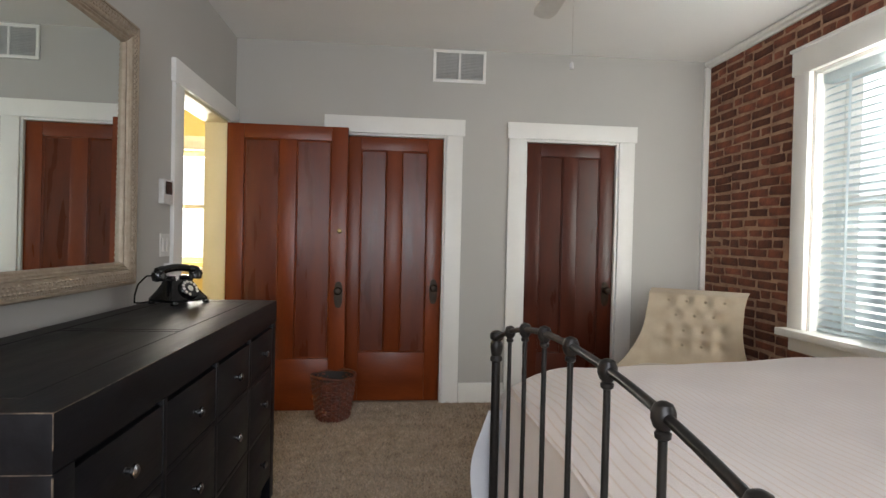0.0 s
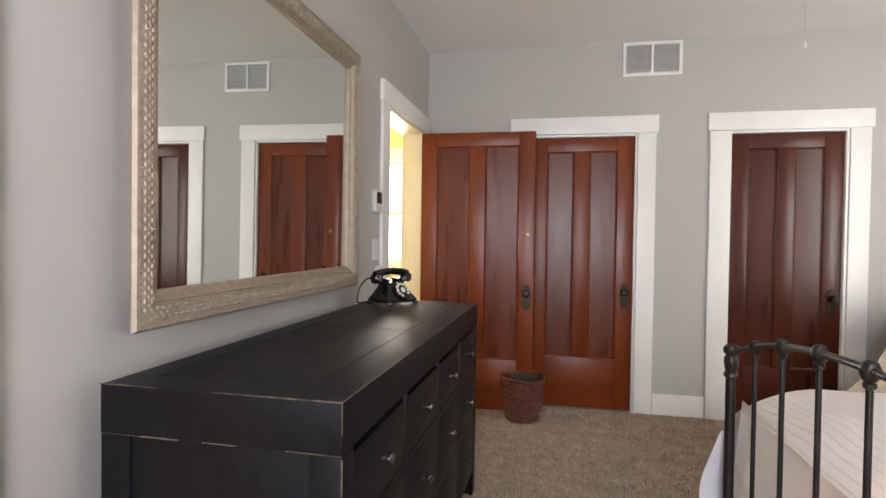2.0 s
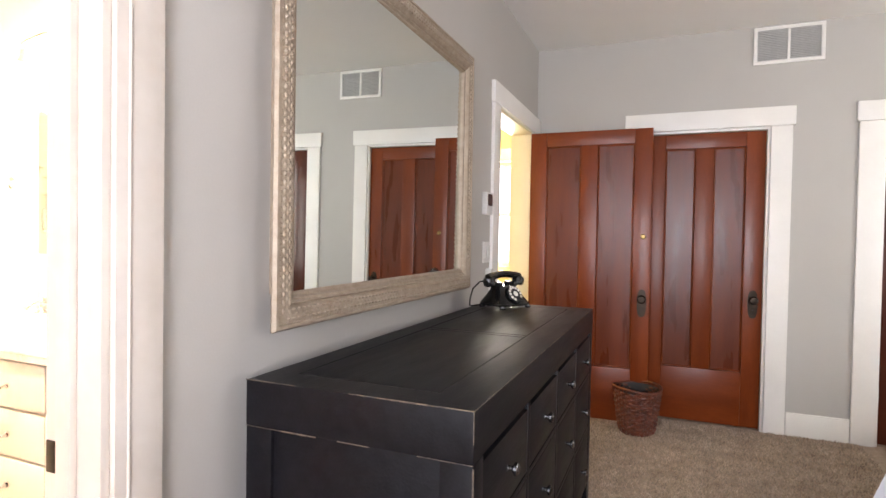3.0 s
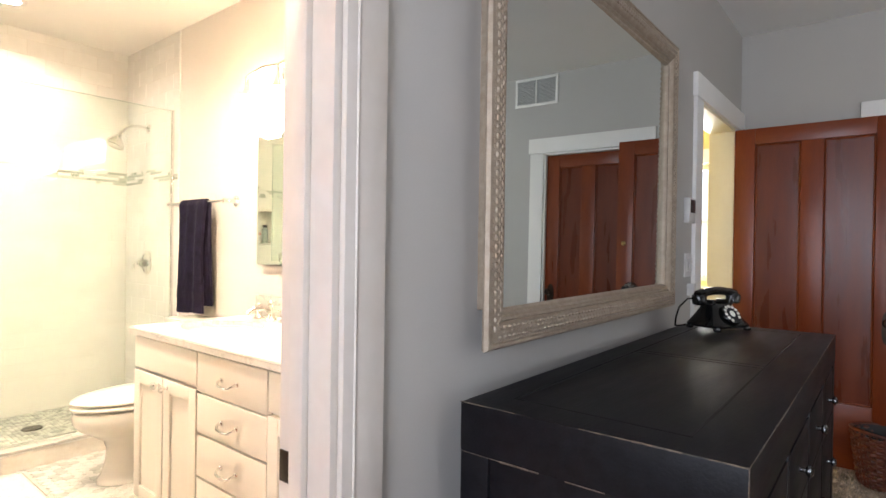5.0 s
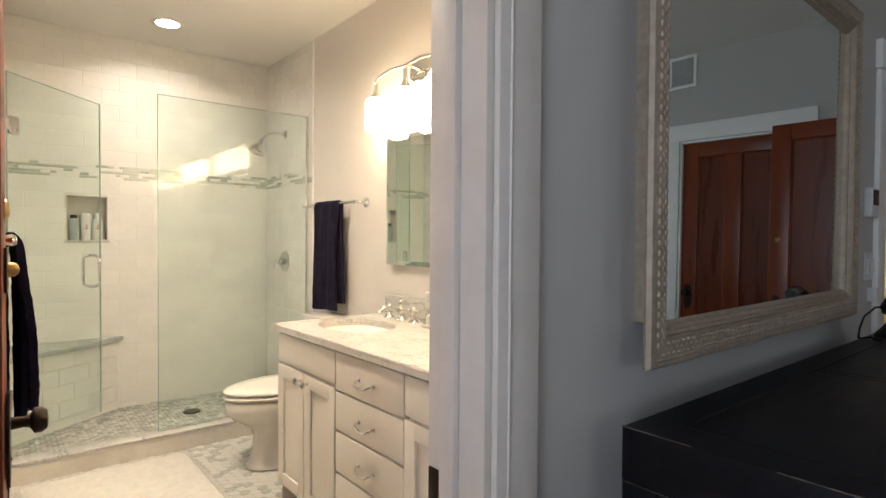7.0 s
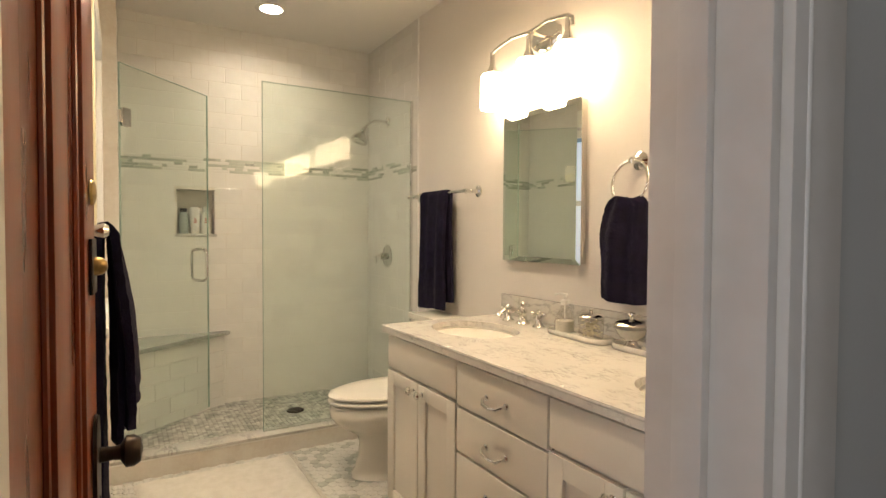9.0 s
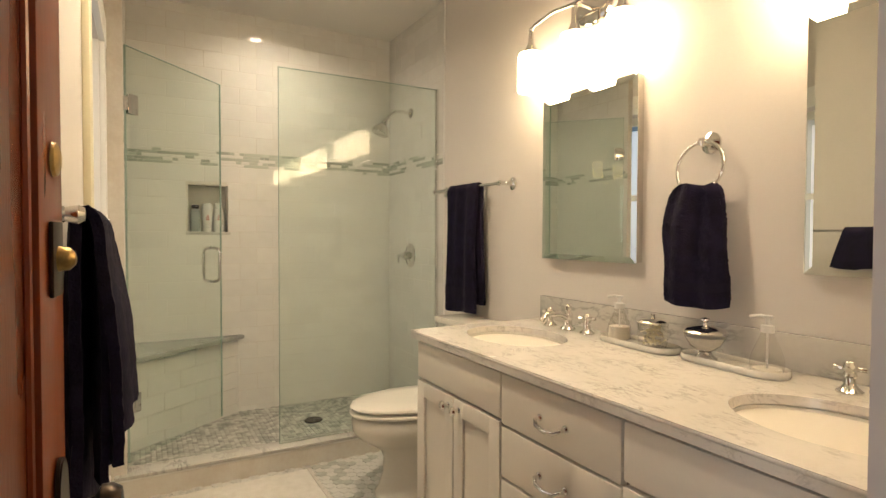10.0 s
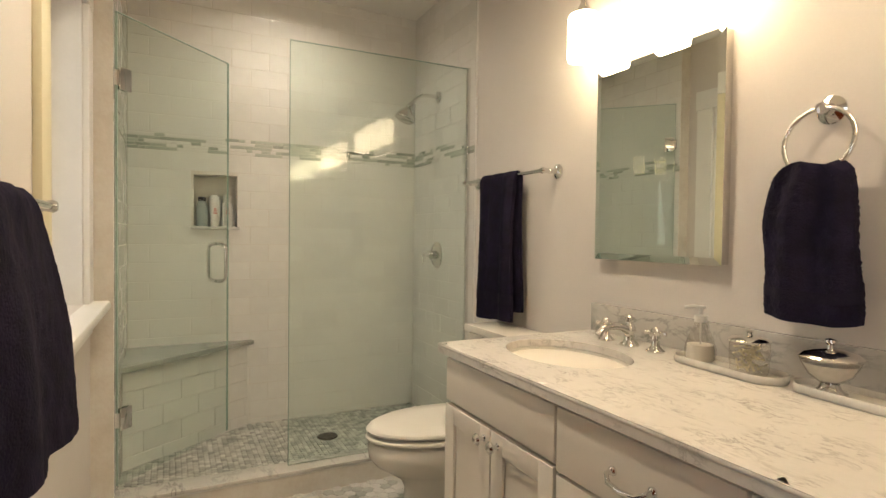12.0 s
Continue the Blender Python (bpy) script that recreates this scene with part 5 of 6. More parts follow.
# ---- vanity ----
VX0, VX1, VY, VZ = -2.395, -0.86, 1.610, 0.861
van = thing("vanity_cabinet", "cream-painted double vanity cabinet with doors and drawers", "vanity", (0, 0, BZ))
T0, T1 = 0.10, VZ - BZ
part("carcass", solid(VX0, VX1, VY + 0.002, NY - 0.002, T0, T1, 0.002), M_CABINET, van)
part("toe_kick", solid(VX0 + 0.01, VX1 - 0.01, VY + 0.07, NY - 0.01, 0, T0 - 0.001), M_CABINET, van)
part("side_panel", solid(VX0 - 0.006, VX0 - 0.0005, VY + 0.004, NY - 0.004, 0, T1, 0.001), M_CABINET, van)
GAPS = (VX0, -1.843, -1.378, VX1)
# shade in the gaps between the fronts, coloured in as thin dark strips
for xx in GAPS[1:3]:
    gp = solid(xx - 0.004, xx + 0.004, VY + 0.0005, VY + 0.0015, T0, T1)
    part("gap_line", gp, M_GAP, van)


def front(x0, x1, z0, z1, shaker=False):
    m = 0.004
    x0, x1, z0, z1 = x0 + m, x1 - m, z0 + m, z1 - m
    if not shaker:
        return part("drawer", solid(x0, x1, VY - 0.018, VY - 0.0005, z0, z1, 0.003), M_CABINET, van)
    d = part("door", solid(x0 + 0.001, x1 - 0.001, VY - 0.009, VY - 0.0005, z0, z1), M_CABINET, van)
    fw = 0.055
    for a, b, c, e in ((x0, x0 + fw, z0, z1), (x1 - fw, x1, z0, z1), (x0 + fw, x1 - fw, z0, z0 + fw), (x0 + fw, x1 - fw, z1 - fw, z1)):
        part("door_rail", solid(a, b, VY - 0.020, VY - 0.0095, c, e, 0.002), M_CABINET, d)
    return d


def cup_pull(dr_, x, z):
    pts = [(x - 0.05, VY - 0.018, z + 0.008), (x - 0.05, VY - 0.036, z + 0.006), (x - 0.035, VY - 0.046, z - 0.004), (x, VY - 0.048, z - 0.008), (x + 0.035, VY - 0.046, z - 0.004), (x + 0.05, VY - 0.036, z + 0.006), (x + 0.05, VY - 0.018, z + 0.008)]
    part("pull", tube(pts, [0.007, 0.005, 0.0055, 0.006, 0.0055, 0.005, 0.007], 12), M_CHROME, dr_, "bowed chrome pull")
    for s in (-0.05, 0.05):
        part("pull_foot", lathe([(0.010, 0), (0.010, 0.004), (0.006, 0.008), (0, 0.009)], (x + s, VY - 0.018, z + 0.008), R90X, 14), M_CHROME, dr_)


def cab_knob(d, x, z):
    part("knob", lathe([(0.010, 0), (0.006, 0.004), (0.006, 0.014), (0.015, 0.018), (0.017, 0.024), (0.012, 0.030), (0, 0.032)], (x, VY - 0.020, z), R90X, 18), M_CHROME, d, "chrome knob")


dz = (0.865 - BZ, 0.705 - BZ)
for x0, x1 in ((GAPS[0], GAPS[1]), (GAPS[2], GAPS[3])):
    front(x0, x1, dz[1] + 0.012, T1 - 0.004)
    xm = (x0 + x1) / 2
    cab_knob(front(x0, xm, T0, dz[1] + 0.008, True), xm - 0.035, 0.675 - BZ)
    cab_knob(front(xm, x1, T0, dz[1] + 0.008, True), xm + 0.035, 0.675 - BZ)
zs = (T1 - 0.004, 0.703 - BZ, 0.548 - BZ, 0.384 - BZ, T0)
for a, b in zip(zs, zs[1:]):
    cup_pull(front(GAPS[1], GAPS[2], b, a), (GAPS[1] + GAPS[2]) / 2, (a + b) / 2 - 0.012)

# marble top with two oval cut-outs
CX0, CX1, CY0, CZ1 = -2.43, WB - 0.002, 1.580, 0.893
SINKS = [(-2.145, 1.865), (-1.075, 1.865)]
RX, RY = 0.215, 0.160


def counter_mesh():
    """A slab with oval holes: radial fans from each oval to a rectangle round it, and plain pieces between."""
    bm = bmesh.new()
    n = 64
    rects = []
    for cx, cy in SINKS:
        x0, x1, y0, y1 = cx - 0.26, cx + 0.26, CY0, NY - 0.002
        rects.append((x0, x1))
        inner_t, inner_b, outer_t = [], [], []
        for k in range(n):
            a = math.tau * k / n
            c, s = math.cos(a), math.sin(a)
            inner_t.append(bm.verts.new((cx + RX * c, cy + RY * s, CZ1)))
            inner_b.append(bm.verts.new((cx + (RX - 0.004) * c, cy + (RY - 0.004) * s, CZ1 - 0.022)))
            f = min((0.26 / abs(c)) if abs(c) > 1e-6 else 9, ((y1 - cy if s > 0 else cy - y0) / abs(s)) if abs(s) > 1e-6 else 9)
            outer_t.append(bm.verts.new((cx + f * c, cy + f * s, CZ1)))
        for k in range(n):
            j = (k + 1) % n
            bm.faces.new((inner_t[k], outer_t[k], outer_t[j], inner_t[j]))
            bm.faces.new((inner_t[k], inner_t[j], inner_b[j], inner_b[k]))
    xs = sorted({CX0, CX1, *(v for r in rects for v in r)})
    for a, b in zip(xs, xs[1:]):
        if any(r[0] - 1e-6 <= a and b <= r[1] + 1e-6 for r in rects):
            continue
        bm.faces.new([bm.verts.new((x, y, CZ1)) for x, y in ((a, CY0), (b, CY0), (b, NY - 0.002), (a, NY - 0.002))])
    for p, q in (((CX0, CY0), (CX1, CY0)), ((CX0, NY - 0.002), (CX0, CY0)), ((CX1, CY0), (CX1, NY - 0.002))):
        bm.faces.new([bm.verts.new(v) for v in ((*p, CZ1), (*p, CZ1 - 0.03), (*q, CZ1 - 0.03), (*q, CZ1))])
    bm.faces.new([bm.verts.new((x, y, CZ1 - 0.03)) for x, y in ((CX0, CY0), (CX1, CY0), (CX1, VY), (CX0, VY))])
    return bm


ct = thing("countertop", "white marble vanity top with grey veins and two basins cut in", "countertop")
bm = counter_mesh()
part("slab", bm, M_MARBLE, ct)
part("edge_nosing", tube([(CX0, CY0 + 0.004, CZ1 - 0.006), (CX1, CY0 + 0.004, CZ1 - 0.006)], 0.0059, 12), M_MARBLE, ct)
part("backsplash", solid(CX0 - 0.002, CX1, NY - 0.021, NY - 0.001, CZ1 + 0.0005, CZ1 + 0.100, 0.003), M_MARBLE2, ct, "grey-veined marble upstand")
for cx, cy in SINKS:
    bs = thing("basin", "white oval ceramic under-mounted basin", "basin", (cx, cy, CZ1 - 0.021), 0, "basins")
    part("bowl", lathe([(RX + 0.012, -0.001), (RX - 0.004, -0.004), (RX * 0.95, -0.03), (RX * 0.82, -0.075), (RX * 0.55, -0.115), (RX * 0.2, -0.132), (0.02, -0.135)], n=48, sy=RY / RX), M_CERAMIC, bs)
    part("basin_drain", lathe([(0.024, -0.1345), (0.022, -0.130), (0.01, -0.1285), (0, -0.1285)], n=20), M_CHROME, bs, "chrome drain")
    fc = thing("faucet", "chrome widespread basin faucet with two cross handles", "faucet", (cx, 2.115, CZ1 + 0.001), 0, "faucets")
    part("spout_base", lathe([(0.030, 0), (0.030, 0.004), (0.024, 0.010), (0.017, 0.018), (0.015, 0.04), (0.020, 0.048), (0.018, 0.06), (0.012, 0.068), (0.010, 0.076), (0.016, 0.082), (0.016, 0.092), (0.008, 0.099), (0, 0.1)], n=24), M_CHROME, fc)
    part("spout", tube([(0, 0, 0.045), (0, -0.04, 0.062), (0, -0.085, 0.066), (0, -0.115, 0.058), (0, -0.128, 0.040)], [0.014, 0.012, 0.011, 0.011, 0.012], 14), M_CHROME, fc)
    for s in (-1, 1):
        hd = part("handle", lathe([(0.028, 0), (0.028, 0.004), (0.021, 0.009), (0.013, 0.018), (0.011, 0.034), (0.015, 0.040), (0.012, 0.05), (0.016, 0.058), (0.012, 0.070), (0.005, 0.075), (0, 0.076)], (s * 0.105, 0, 0), n=22), M_CHROME, fc)
        for a in (20, 110):
            c_, s_ = math.cos(radians(a)) * 0.032, math.sin(radians(a)) * 0.032
            part("cross_bar", tube([(s * 0.105 - c_, -s_, 0.056), (s * 0.105 - c_ * 0.5, -s_ * 0.5, 0.056), (s * 0.105, 0, 0.056), (s * 0.105 + c_ * 0.5, s_ * 0.5, 0.056), (s * 0.105 + c_, s_, 0.056)], [0.0075, 0.0045, 0.006, 0.0045, 0.0075], 10), M_CHROME, hd)


def stadium(cx, cy, length, width, n=14):
    r = width / 2
    pts = [(cx + length / 2 - r + r * math.cos(a), cy + r * math.sin(a)) for a in [(-0.5 + k / n) * math.pi for k in range(n + 1)]]
    return pts + [(cx - length / 2 + r + r * math.cos(a), cy + r * math.sin(a)) for a in [(0.5 + k / n) * math.pi for k in range(n + 1)]]


for cx in (-1.795, -1.465):
    tr = thing("vanity_tray", "small white oval tray on the marble top", "tray", (cx, 2.105, CZ1 + 0.001), -4, "trays")
    part("tray_base", prism(stadium(0, 0, 0.31, 0.105), 0, 0.006), M_TRAY, tr)
    part("tray_rim", tube([(x, y, 0.010) for x, y in stadium(0, 0, 0.31, 0.105)], 0.0028, 8, closed=True, sy=3.4), M_TRAY, tr)
TZ = CZ1 + 0.0075
for cx, cy, full in ((-1.885, 2.115, 0.045), (-1.365, 2.10, 0.012)):
    pb = thing("soap_pump", "clear plastic pump bottle with a white pump", "soap dispenser", (cx, cy, TZ), 20, "soap dispensers")
    g = part("bottle", lathe([(0, 0), (0.032, 0), (0.038, 0.006), (0.041, 0.020), (0.040, 0.036), (0.033, 0.060), (0.024, 0.082), (0.017, 0.098), (0.0145, 0.108)], n=24), M_CLEAR, pb, "clear bottle")
    g.visible_shadow = False
    part("soap", lathe([(0, 0.002), (0.034, 0.002), (0.0355, 0.008), (0.034, full), (0, full)], n=24), M_SOAP, pb, "white liquid soap")
    part("collar", lathe([(0.0165, 0.106), (0.0165, 0.124), (0.006, 0.127), (0.0055, 0.142), (0.011, 0.143), (0.012, 0.150), (0, 0.152)], n=18), M_PLASTIC, pb)
    part("nozzle", tube([(0, 0, 0.146), (-0.02, 0, 0.148), (-0.042, 0, 0.143)], 0.005, 10), M_PLASTIC, pb)
    part("dip_tube", tube([(0, 0, 0.008), (0, 0, 0.11)], 0.0025, 8), M_PLASTIC, pb)
jr = thing("swab_jar", "clear glass jar of cotton swabs with a metal lid", "jar", (-1.735, 2.105, TZ))
g = part("jar_glass", lathe([(0, 0), (0.040, 0), (0.044, 0.01), (0.046, 0.045), (0.046, 0.076), (0.043, 0.08)], n=28), M_CLEAR, jr, "clear glass")
g.visible_shadow = False
lid = part("lid", lathe([(0, 0.079), (0.048, 0.079), (0.049, 0.084), (0.04, 0.090), (0.008, 0.094), (0.005, 0.10), (0.008, 0.106), (0, 0.110)], n=28), M_CHROME, jr, "polished metal lid")
rs = random.Random(9)
for k in range(46):
    a, r, t = rs.uniform(0, 6.28), rs.uniform(0, 0.034), rs.uniform(0, 6.28)
    el, ln = rs.uniform(-0.3, 1.2), 0.032
    c0 = Vector((r * math.cos(a), r * math.sin(a), rs.uniform(0.016, 0.066)))
    d0 = Vector((math.cos(t) * math.cos(el), math.sin(t) * math.cos(el), math.sin(el))) * ln
    pa, pb_ = c0 - d0 * 0.5, c0 + d0 * 0.5
    if max(math.hypot(pa.x, pa.y), math.hypot(pb_.x, pb_.y)) < 0.041 and min(pa.z, pb_.z) > 0.005 and max(pa.z, pb_.z) < 0.077:
        part("swab", tube([pa, pa.lerp(pb_, 0.15), pa.lerp(pb_, 0.2), pb_.lerp(pa, 0.2), pb_.lerp(pa, 0.15), pb_], [0.0025, 0.0028, 0.0012, 0.0012, 0.0028, 0.0025], 6), M_STICK, jr)
bo = thing("cotton_bowl", "footed glass bowl of cotton with a metal lid", "bowl", (-1.545, 2.10, TZ))
part("foot", lathe([(0, 0), (0.034, 0), (0.034, 0.004), (0.022, 0.012), (0.018, 0.022), (0, 0.022)], n=28), M_CHROME, bo, "polished metal foot")
g = part("bowl_glass", lathe([(0, 0.022), (0.02, 0.023), (0.042, 0.040), (0.056, 0.066), (0.059, 0.078)], n=32), M_CLEAR, bo, "clear glass")
g.visible_shadow = False
part("cotton", lathe([(0, 0.026), (0.018, 0.027), (0.039, 0.042), (0.053, 0.066), (0.03, 0.073), (0, 0.076)], n=24), M_COTTON, bo, "white cotton wool")
part("lid", lathe([(0.061, 0.077), (0.062, 0.081), (0.050, 0.090), (0.025, 0.096), (0.008, 0.098), (0.006, 0.106), (0.013, 0.112), (0.012, 0.118), (0, 0.121)], n=32), M_CHROME, bo, "polished metal lid")

# mirrors, lamps over them
for cx in (-2.142, -1.072):
    mc = thing("mirror_cabinet", "frameless mirror cabinet hung on the wall", "mirror", (cx, NY, 1.158), 0, "mirror cabinets")
    part("cabinet_body", solid(-0.252, 0.252, -0.034, -0.001, 0.004, 0.664), M_CHROME, mc)
    bm = bmesh.new()
    hw2, b2 = 0.257, 0.022
    lo = [bm.verts.new(v) for v in ((-hw2, -0.037, 0), (hw2, -0.037, 0), (hw2, -0.037, 0.668), (-hw2, -0.037, 0.668))]
    hi = [bm.verts.new(v) for v in ((-hw2 + b2, -0.0405, b2), (hw2 - b2, -0.0405, b2), (hw2 - b2, -0.0405, 0.668 - b2), (-hw2 + b2, -0.0405, 0.668 - b2))]
    bm.faces.new(hi)
    bk_ = [bm.verts.new((v.co.x, -0.0345, v.co.z)) for v in lo]
    for a, b in ((lo, hi), (bk_, lo)):
        for i in range(4):
            bm.faces.new((a[i], a[(i + 1) % 4], b[(i + 1) % 4], b[i]))
    bm.faces.new(bk_[::-1])
    ob = part("mirror_door", bm, M_MIRROR, mc, "silvered glass with a slanted edge")
    ob.data.polygons.foreach_set("use_smooth", [False] * len(ob.data.polygons))
    fx = thing("vanity_light", "three-lamp chrome wall light with lit frosted shades", "wall lamp", (cx, NY, 2.14), 0, "vanity lights")
    part("back_plate", lathe([(0, 0.018), (0.05, 0.017), (0.062, 0.010), (0.066, 0)], (0, 0, 0), R90X, 32, sx=1.5), M_CHROME, fx)
    part("stem", tube([(0, -0.015, 0), (0, -0.07, 0.005), (0, -0.10, 0.0)], 0.008, 10), M_CHROME, fx)
    part("bar", tube([(-0.27, -0.10, -0.055), (-0.265, -0.10, -0.02), (-0.24, -0.10, -0.004), (-0.12, -0.10, 0.012), (0, -0.10, 0.0), (0.12, -0.10, 0.012), (0.24, -0.10, -0.004), (0.265, -0.10, -0.02), (0.27, -0.10, -0.055)], 0.008, 12), M_CHROME, fx)
    for sx in (-0.265, 0.0, 0.24):
        part("socket", lathe([(0.010, 0), (0.012, -0.06), (0.024, -0.085), (0.034, -0.098), (0.02, -0.10), (0, -0.10)], (sx, -0.10, -0.01), n=20), M_CHROME, fx)
        part("shade", lathe([(0.030, -0.108), (0.048, -0.114), (0.055, -0.130), (0.056, -0.268), (0.053, -0.276), (0.050, -0.274), (0.052, -0.262), (0.051, -0.132), (0.03, -0.114)], (sx, -0.10, 0), n=28), M_SHADE, fx, "glowing frosted glass shade")


# ---- towels and their rails ----
def hanging_towel(width, front, back, thick, seed, flare=0.0, folds=3, swing=0.0, depth=0.007):
    """A folded towel over a bar along x at the origin; front falls towards -y."""
    rr = random.Random(seed)
    ph_ = [rr.uniform(0, 6.28) for _ in range(4)]
    per = front + back

    def fn(u, v):
        s = v * per
        x = (u - 0.5) * width
        k = 0.0
        if s < front:
            z, side, k = -(front - s), -1, (front - s) / front
        else:
            z, side, k = -(s - front), 1, (s - front) / front
        top = max(0.0, 1 - abs(s - front) / 0.03)
        y = side * (0.013 + thick * (0.5 + 0.6 * min(1, k * 2))) * (1 - top ** 2) if top < 1 else 0
        z += 0.016 + 0.006 * top
        y += depth * math.sin(u * folds * 3.3 + ph_[0] + k * 1.4) * min(1, k * 1.6) + 0.004 * math.sin(u * 17 + ph_[1])
        if side < 0:
            y -= swing * k * (0.3 + 0.7 * u) + swing * 0.08 * math.sin(min(1.0, k) * math.pi) * u
        x += flare * k * (u - 0.2) + 0.006 * math.sin(k * 6 + ph_[2]) * (u - 0.5) * 2
        z += 0.006 * math.sin(u * 5 + ph_[3]) * k
        y += 0.0022 * noise.noise(Vector((x * 45, z * 45, seed))) + 0.0014 * noise.noise(Vector((x * 120, z * 120, seed)))
        return Vector((x, y, z))

    bm = grid(60, 150, fn)
    bmesh.ops.recalc_face_normals(bm, faces=bm.faces)
    bmesh.ops.solidify(bm, geom=bm.faces[:], thickness=thick)
    return bm


def rail(name, x0, x1, y, wall_y, z, label):
    rl = thing(name, label, "towel rail", (0, 0, z), 0, "towel rails")
    sgn = 1 if wall_y > y else -1
    part("bar", tube([(x0, y, 0), (x1, y, 0)], 0.008, 14), M_CHROME, rl)
    for x in (x0, x1):
        turn = R90X if sgn > 0 else Matrix.Rotation(radians(-90), 4, "X")
        part("bracket", lathe([(0.030, 0), (0.030, 0.004), (0.022, 0.009), (0.012, 0.014), (0.009, 0.03), (0.012, 0.045), (0.009, 0.05), (0.010, abs(wall_y - y) - 0.012), (0.014, abs(wall_y - y) + 0.004), (0.009, abs(wall_y - y) + 0.012), (0, abs(wall_y - y) + 0.013)], (x, wall_y, 0), turn, 20), M_CHROME, rl)
    return rl


rail("towel_rail", -3.315, -2.665, NY - 0.075, NY, 1.502, "chrome towel rail on the vanity wall")
tw = thing("bath_towel", "folded navy terry towel hanging on a rail", "towel", (-2.988, NY - 0.075, 1.502), 0, "navy towels")
bm = hanging_towel(0.275, 0.66, 0.62, 0.02, 3)
band = bm.copy()
bmesh.ops.recalc_face_normals(band, faces=band.faces)
bmesh.ops.delete(band, geom=[f for f in band.faces if not (-0.565 < f.calc_center_median().z < -0.52 and f.calc_center_median().y < -0.008)], context="FACES")
for v in band.verts:
    v.co += v.normal * 0.0018
part("cloth", bm, M_TOWEL, tw)
part("woven_band", band, M_TOWELBAND, tw)
rail("towel_rail", -2.235, -1.46, SB + 0.06, SB, 1.285, "chrome towel rail on the window wall")
tw = thing("bath_towel", "folded navy terry towel hanging loosely on a rail by the door", "towel", (-1.775, SB + 0.06, 1.285), 180, "navy towels")
part("cloth", hanging_towel(0.42, 0.42, 0.74, 0.016, 5, flare=0.08, folds=4, swing=0.040, depth=0.010), M_TOWEL, tw)
part("inner_fold", hanging_towel(0.40, 0.46, 0.72, 0.012, 6, flare=0.05, folds=4, swing=0.012), M_TOWEL, tw)

rg = thing("towel_ring", "chrome towel ring on the wall", "towel ring", (-1.626, NY, 1.545))
part("rosette", lathe([(0.034, 0), (0.034, 0.005), (0.026, 0.010), (0.015, 0.015), (0.011, 0.03), (0.014, 0.045), (0.012, 0.052), (0, 0.055)], (0, 0, 0), R90X, 24), M_CHROME, rg)
part("ring", tube([(0.0 + 0.079 * math.sin(a * math.tau / 40), -0.045 - 0.012 * (1 - math.cos(a * math.tau / 40)), -0.079 + 0.079 * math.cos(a * math.tau / 40)) for a in range(40)], 0.0055, 10, closed=True), M_CHROME, rg)
ht = thing("hand_towel", "navy terry hand towel hanging through a ring", "towel", (-1.633, NY - 0.066, 1.385), 0, "navy towels")


def ring_towel(u, v):
    k = v
    w = (0.080 + 0.028 * min(1.0, k * 2.4) ** 0.8 + 0.003 * math.sin(k * 7)) * (0.72 + 0.28 * min(1.0, k * 16) ** 0.5)
    a = u * math.tau
    d = 0.030 + 0.012 * min(1, k * 3)
    fold = 1 + 0.30 * math.sin(a * 3 + 1.0 + k) * min(1, k * 3) + 0.20 * math.sin(a * 7 + k * 2.2) + 0.05 * noise.noise(Vector((a * 4, k * 8, 0)))
    z = 0.028 - 0.368 * k + 0.006 * math.sin(a * 3 + 1) * max(0, 1 - k * 10) + 0.006 * math.sin(a * 2 + 1) * k
    lint = 0.0020 * noise.noise(Vector((math.cos(a) * 14, math.sin(a) * 14, k * 26))) + 0.002 * noise.noise(Vector((math.cos(a) * 40, math.sin(a) * 40, k * 90)))
    lean = 0.012 * k - 0.010 * math.sin(k * 3.1)
    return Vector((w * math.cos(a) * (1 + 0.03 * math.sin(k * 9 + math.cos(a))) + lean + lint, d * math.sin(a) * fold + lint, z + (0.022 * max(0, math.cos(a)) * k if math.sin(a) > 0 else 0)))


bm = grid(110, 80, ring_towel)
bmesh.ops.remove_doubles(bm, verts=bm.verts, dist=0.0004)
for ring_edges in [[e for e in bm.edges if e.is_boundary]]:
    bmesh.ops.holes_fill(bm, edges=ring_edges, sides=0)
part("cloth", bm, M_TOWEL, ht)
bm = bmesh.new()
rings = [[bm.verts.new(ring_towel(i / 48, kk) * 1.0 + Vector((0.0022 * math.cos(i / 48 * math.tau), 0.0022 * math.sin(i / 48 * math.tau), 0))) for i in range(48)] for kk in (0.80, 0.87)]
for i in range(48):
    bm.faces.new((rings[0][i], rings[0][(i + 1) % 48], rings[1][(i + 1) % 48], rings[1][i]))
part("woven_band", bm, M_TOWELBAND, ht)

# ---- toilet ----
to = thing("toilet", "white two-piece toilet with a closed lid", "toilet", (-2.855, NY, BZ + 0.0065))


def egg(w, y0, y1, z, n=40):
    """An elongated oval from the back y0 to the front y1 (towards -y)."""
    out_ = []
    for k in range(n):
        a = math.tau * k / n
        c, s = math.cos(a), math.sin(a)
        yy = (y0 + y1) / 2 + (y0 - y1) / 2 * s
        ww = w / 2 * c * (1.0 if s > 0 else 1.0) * (1 - 0.12 * max(0, -s))
        if s > 0:
            ww = w / 2 * math.copysign(abs(c) ** 0.65, c)
        out_.append((ww, yy, z))
    return out_


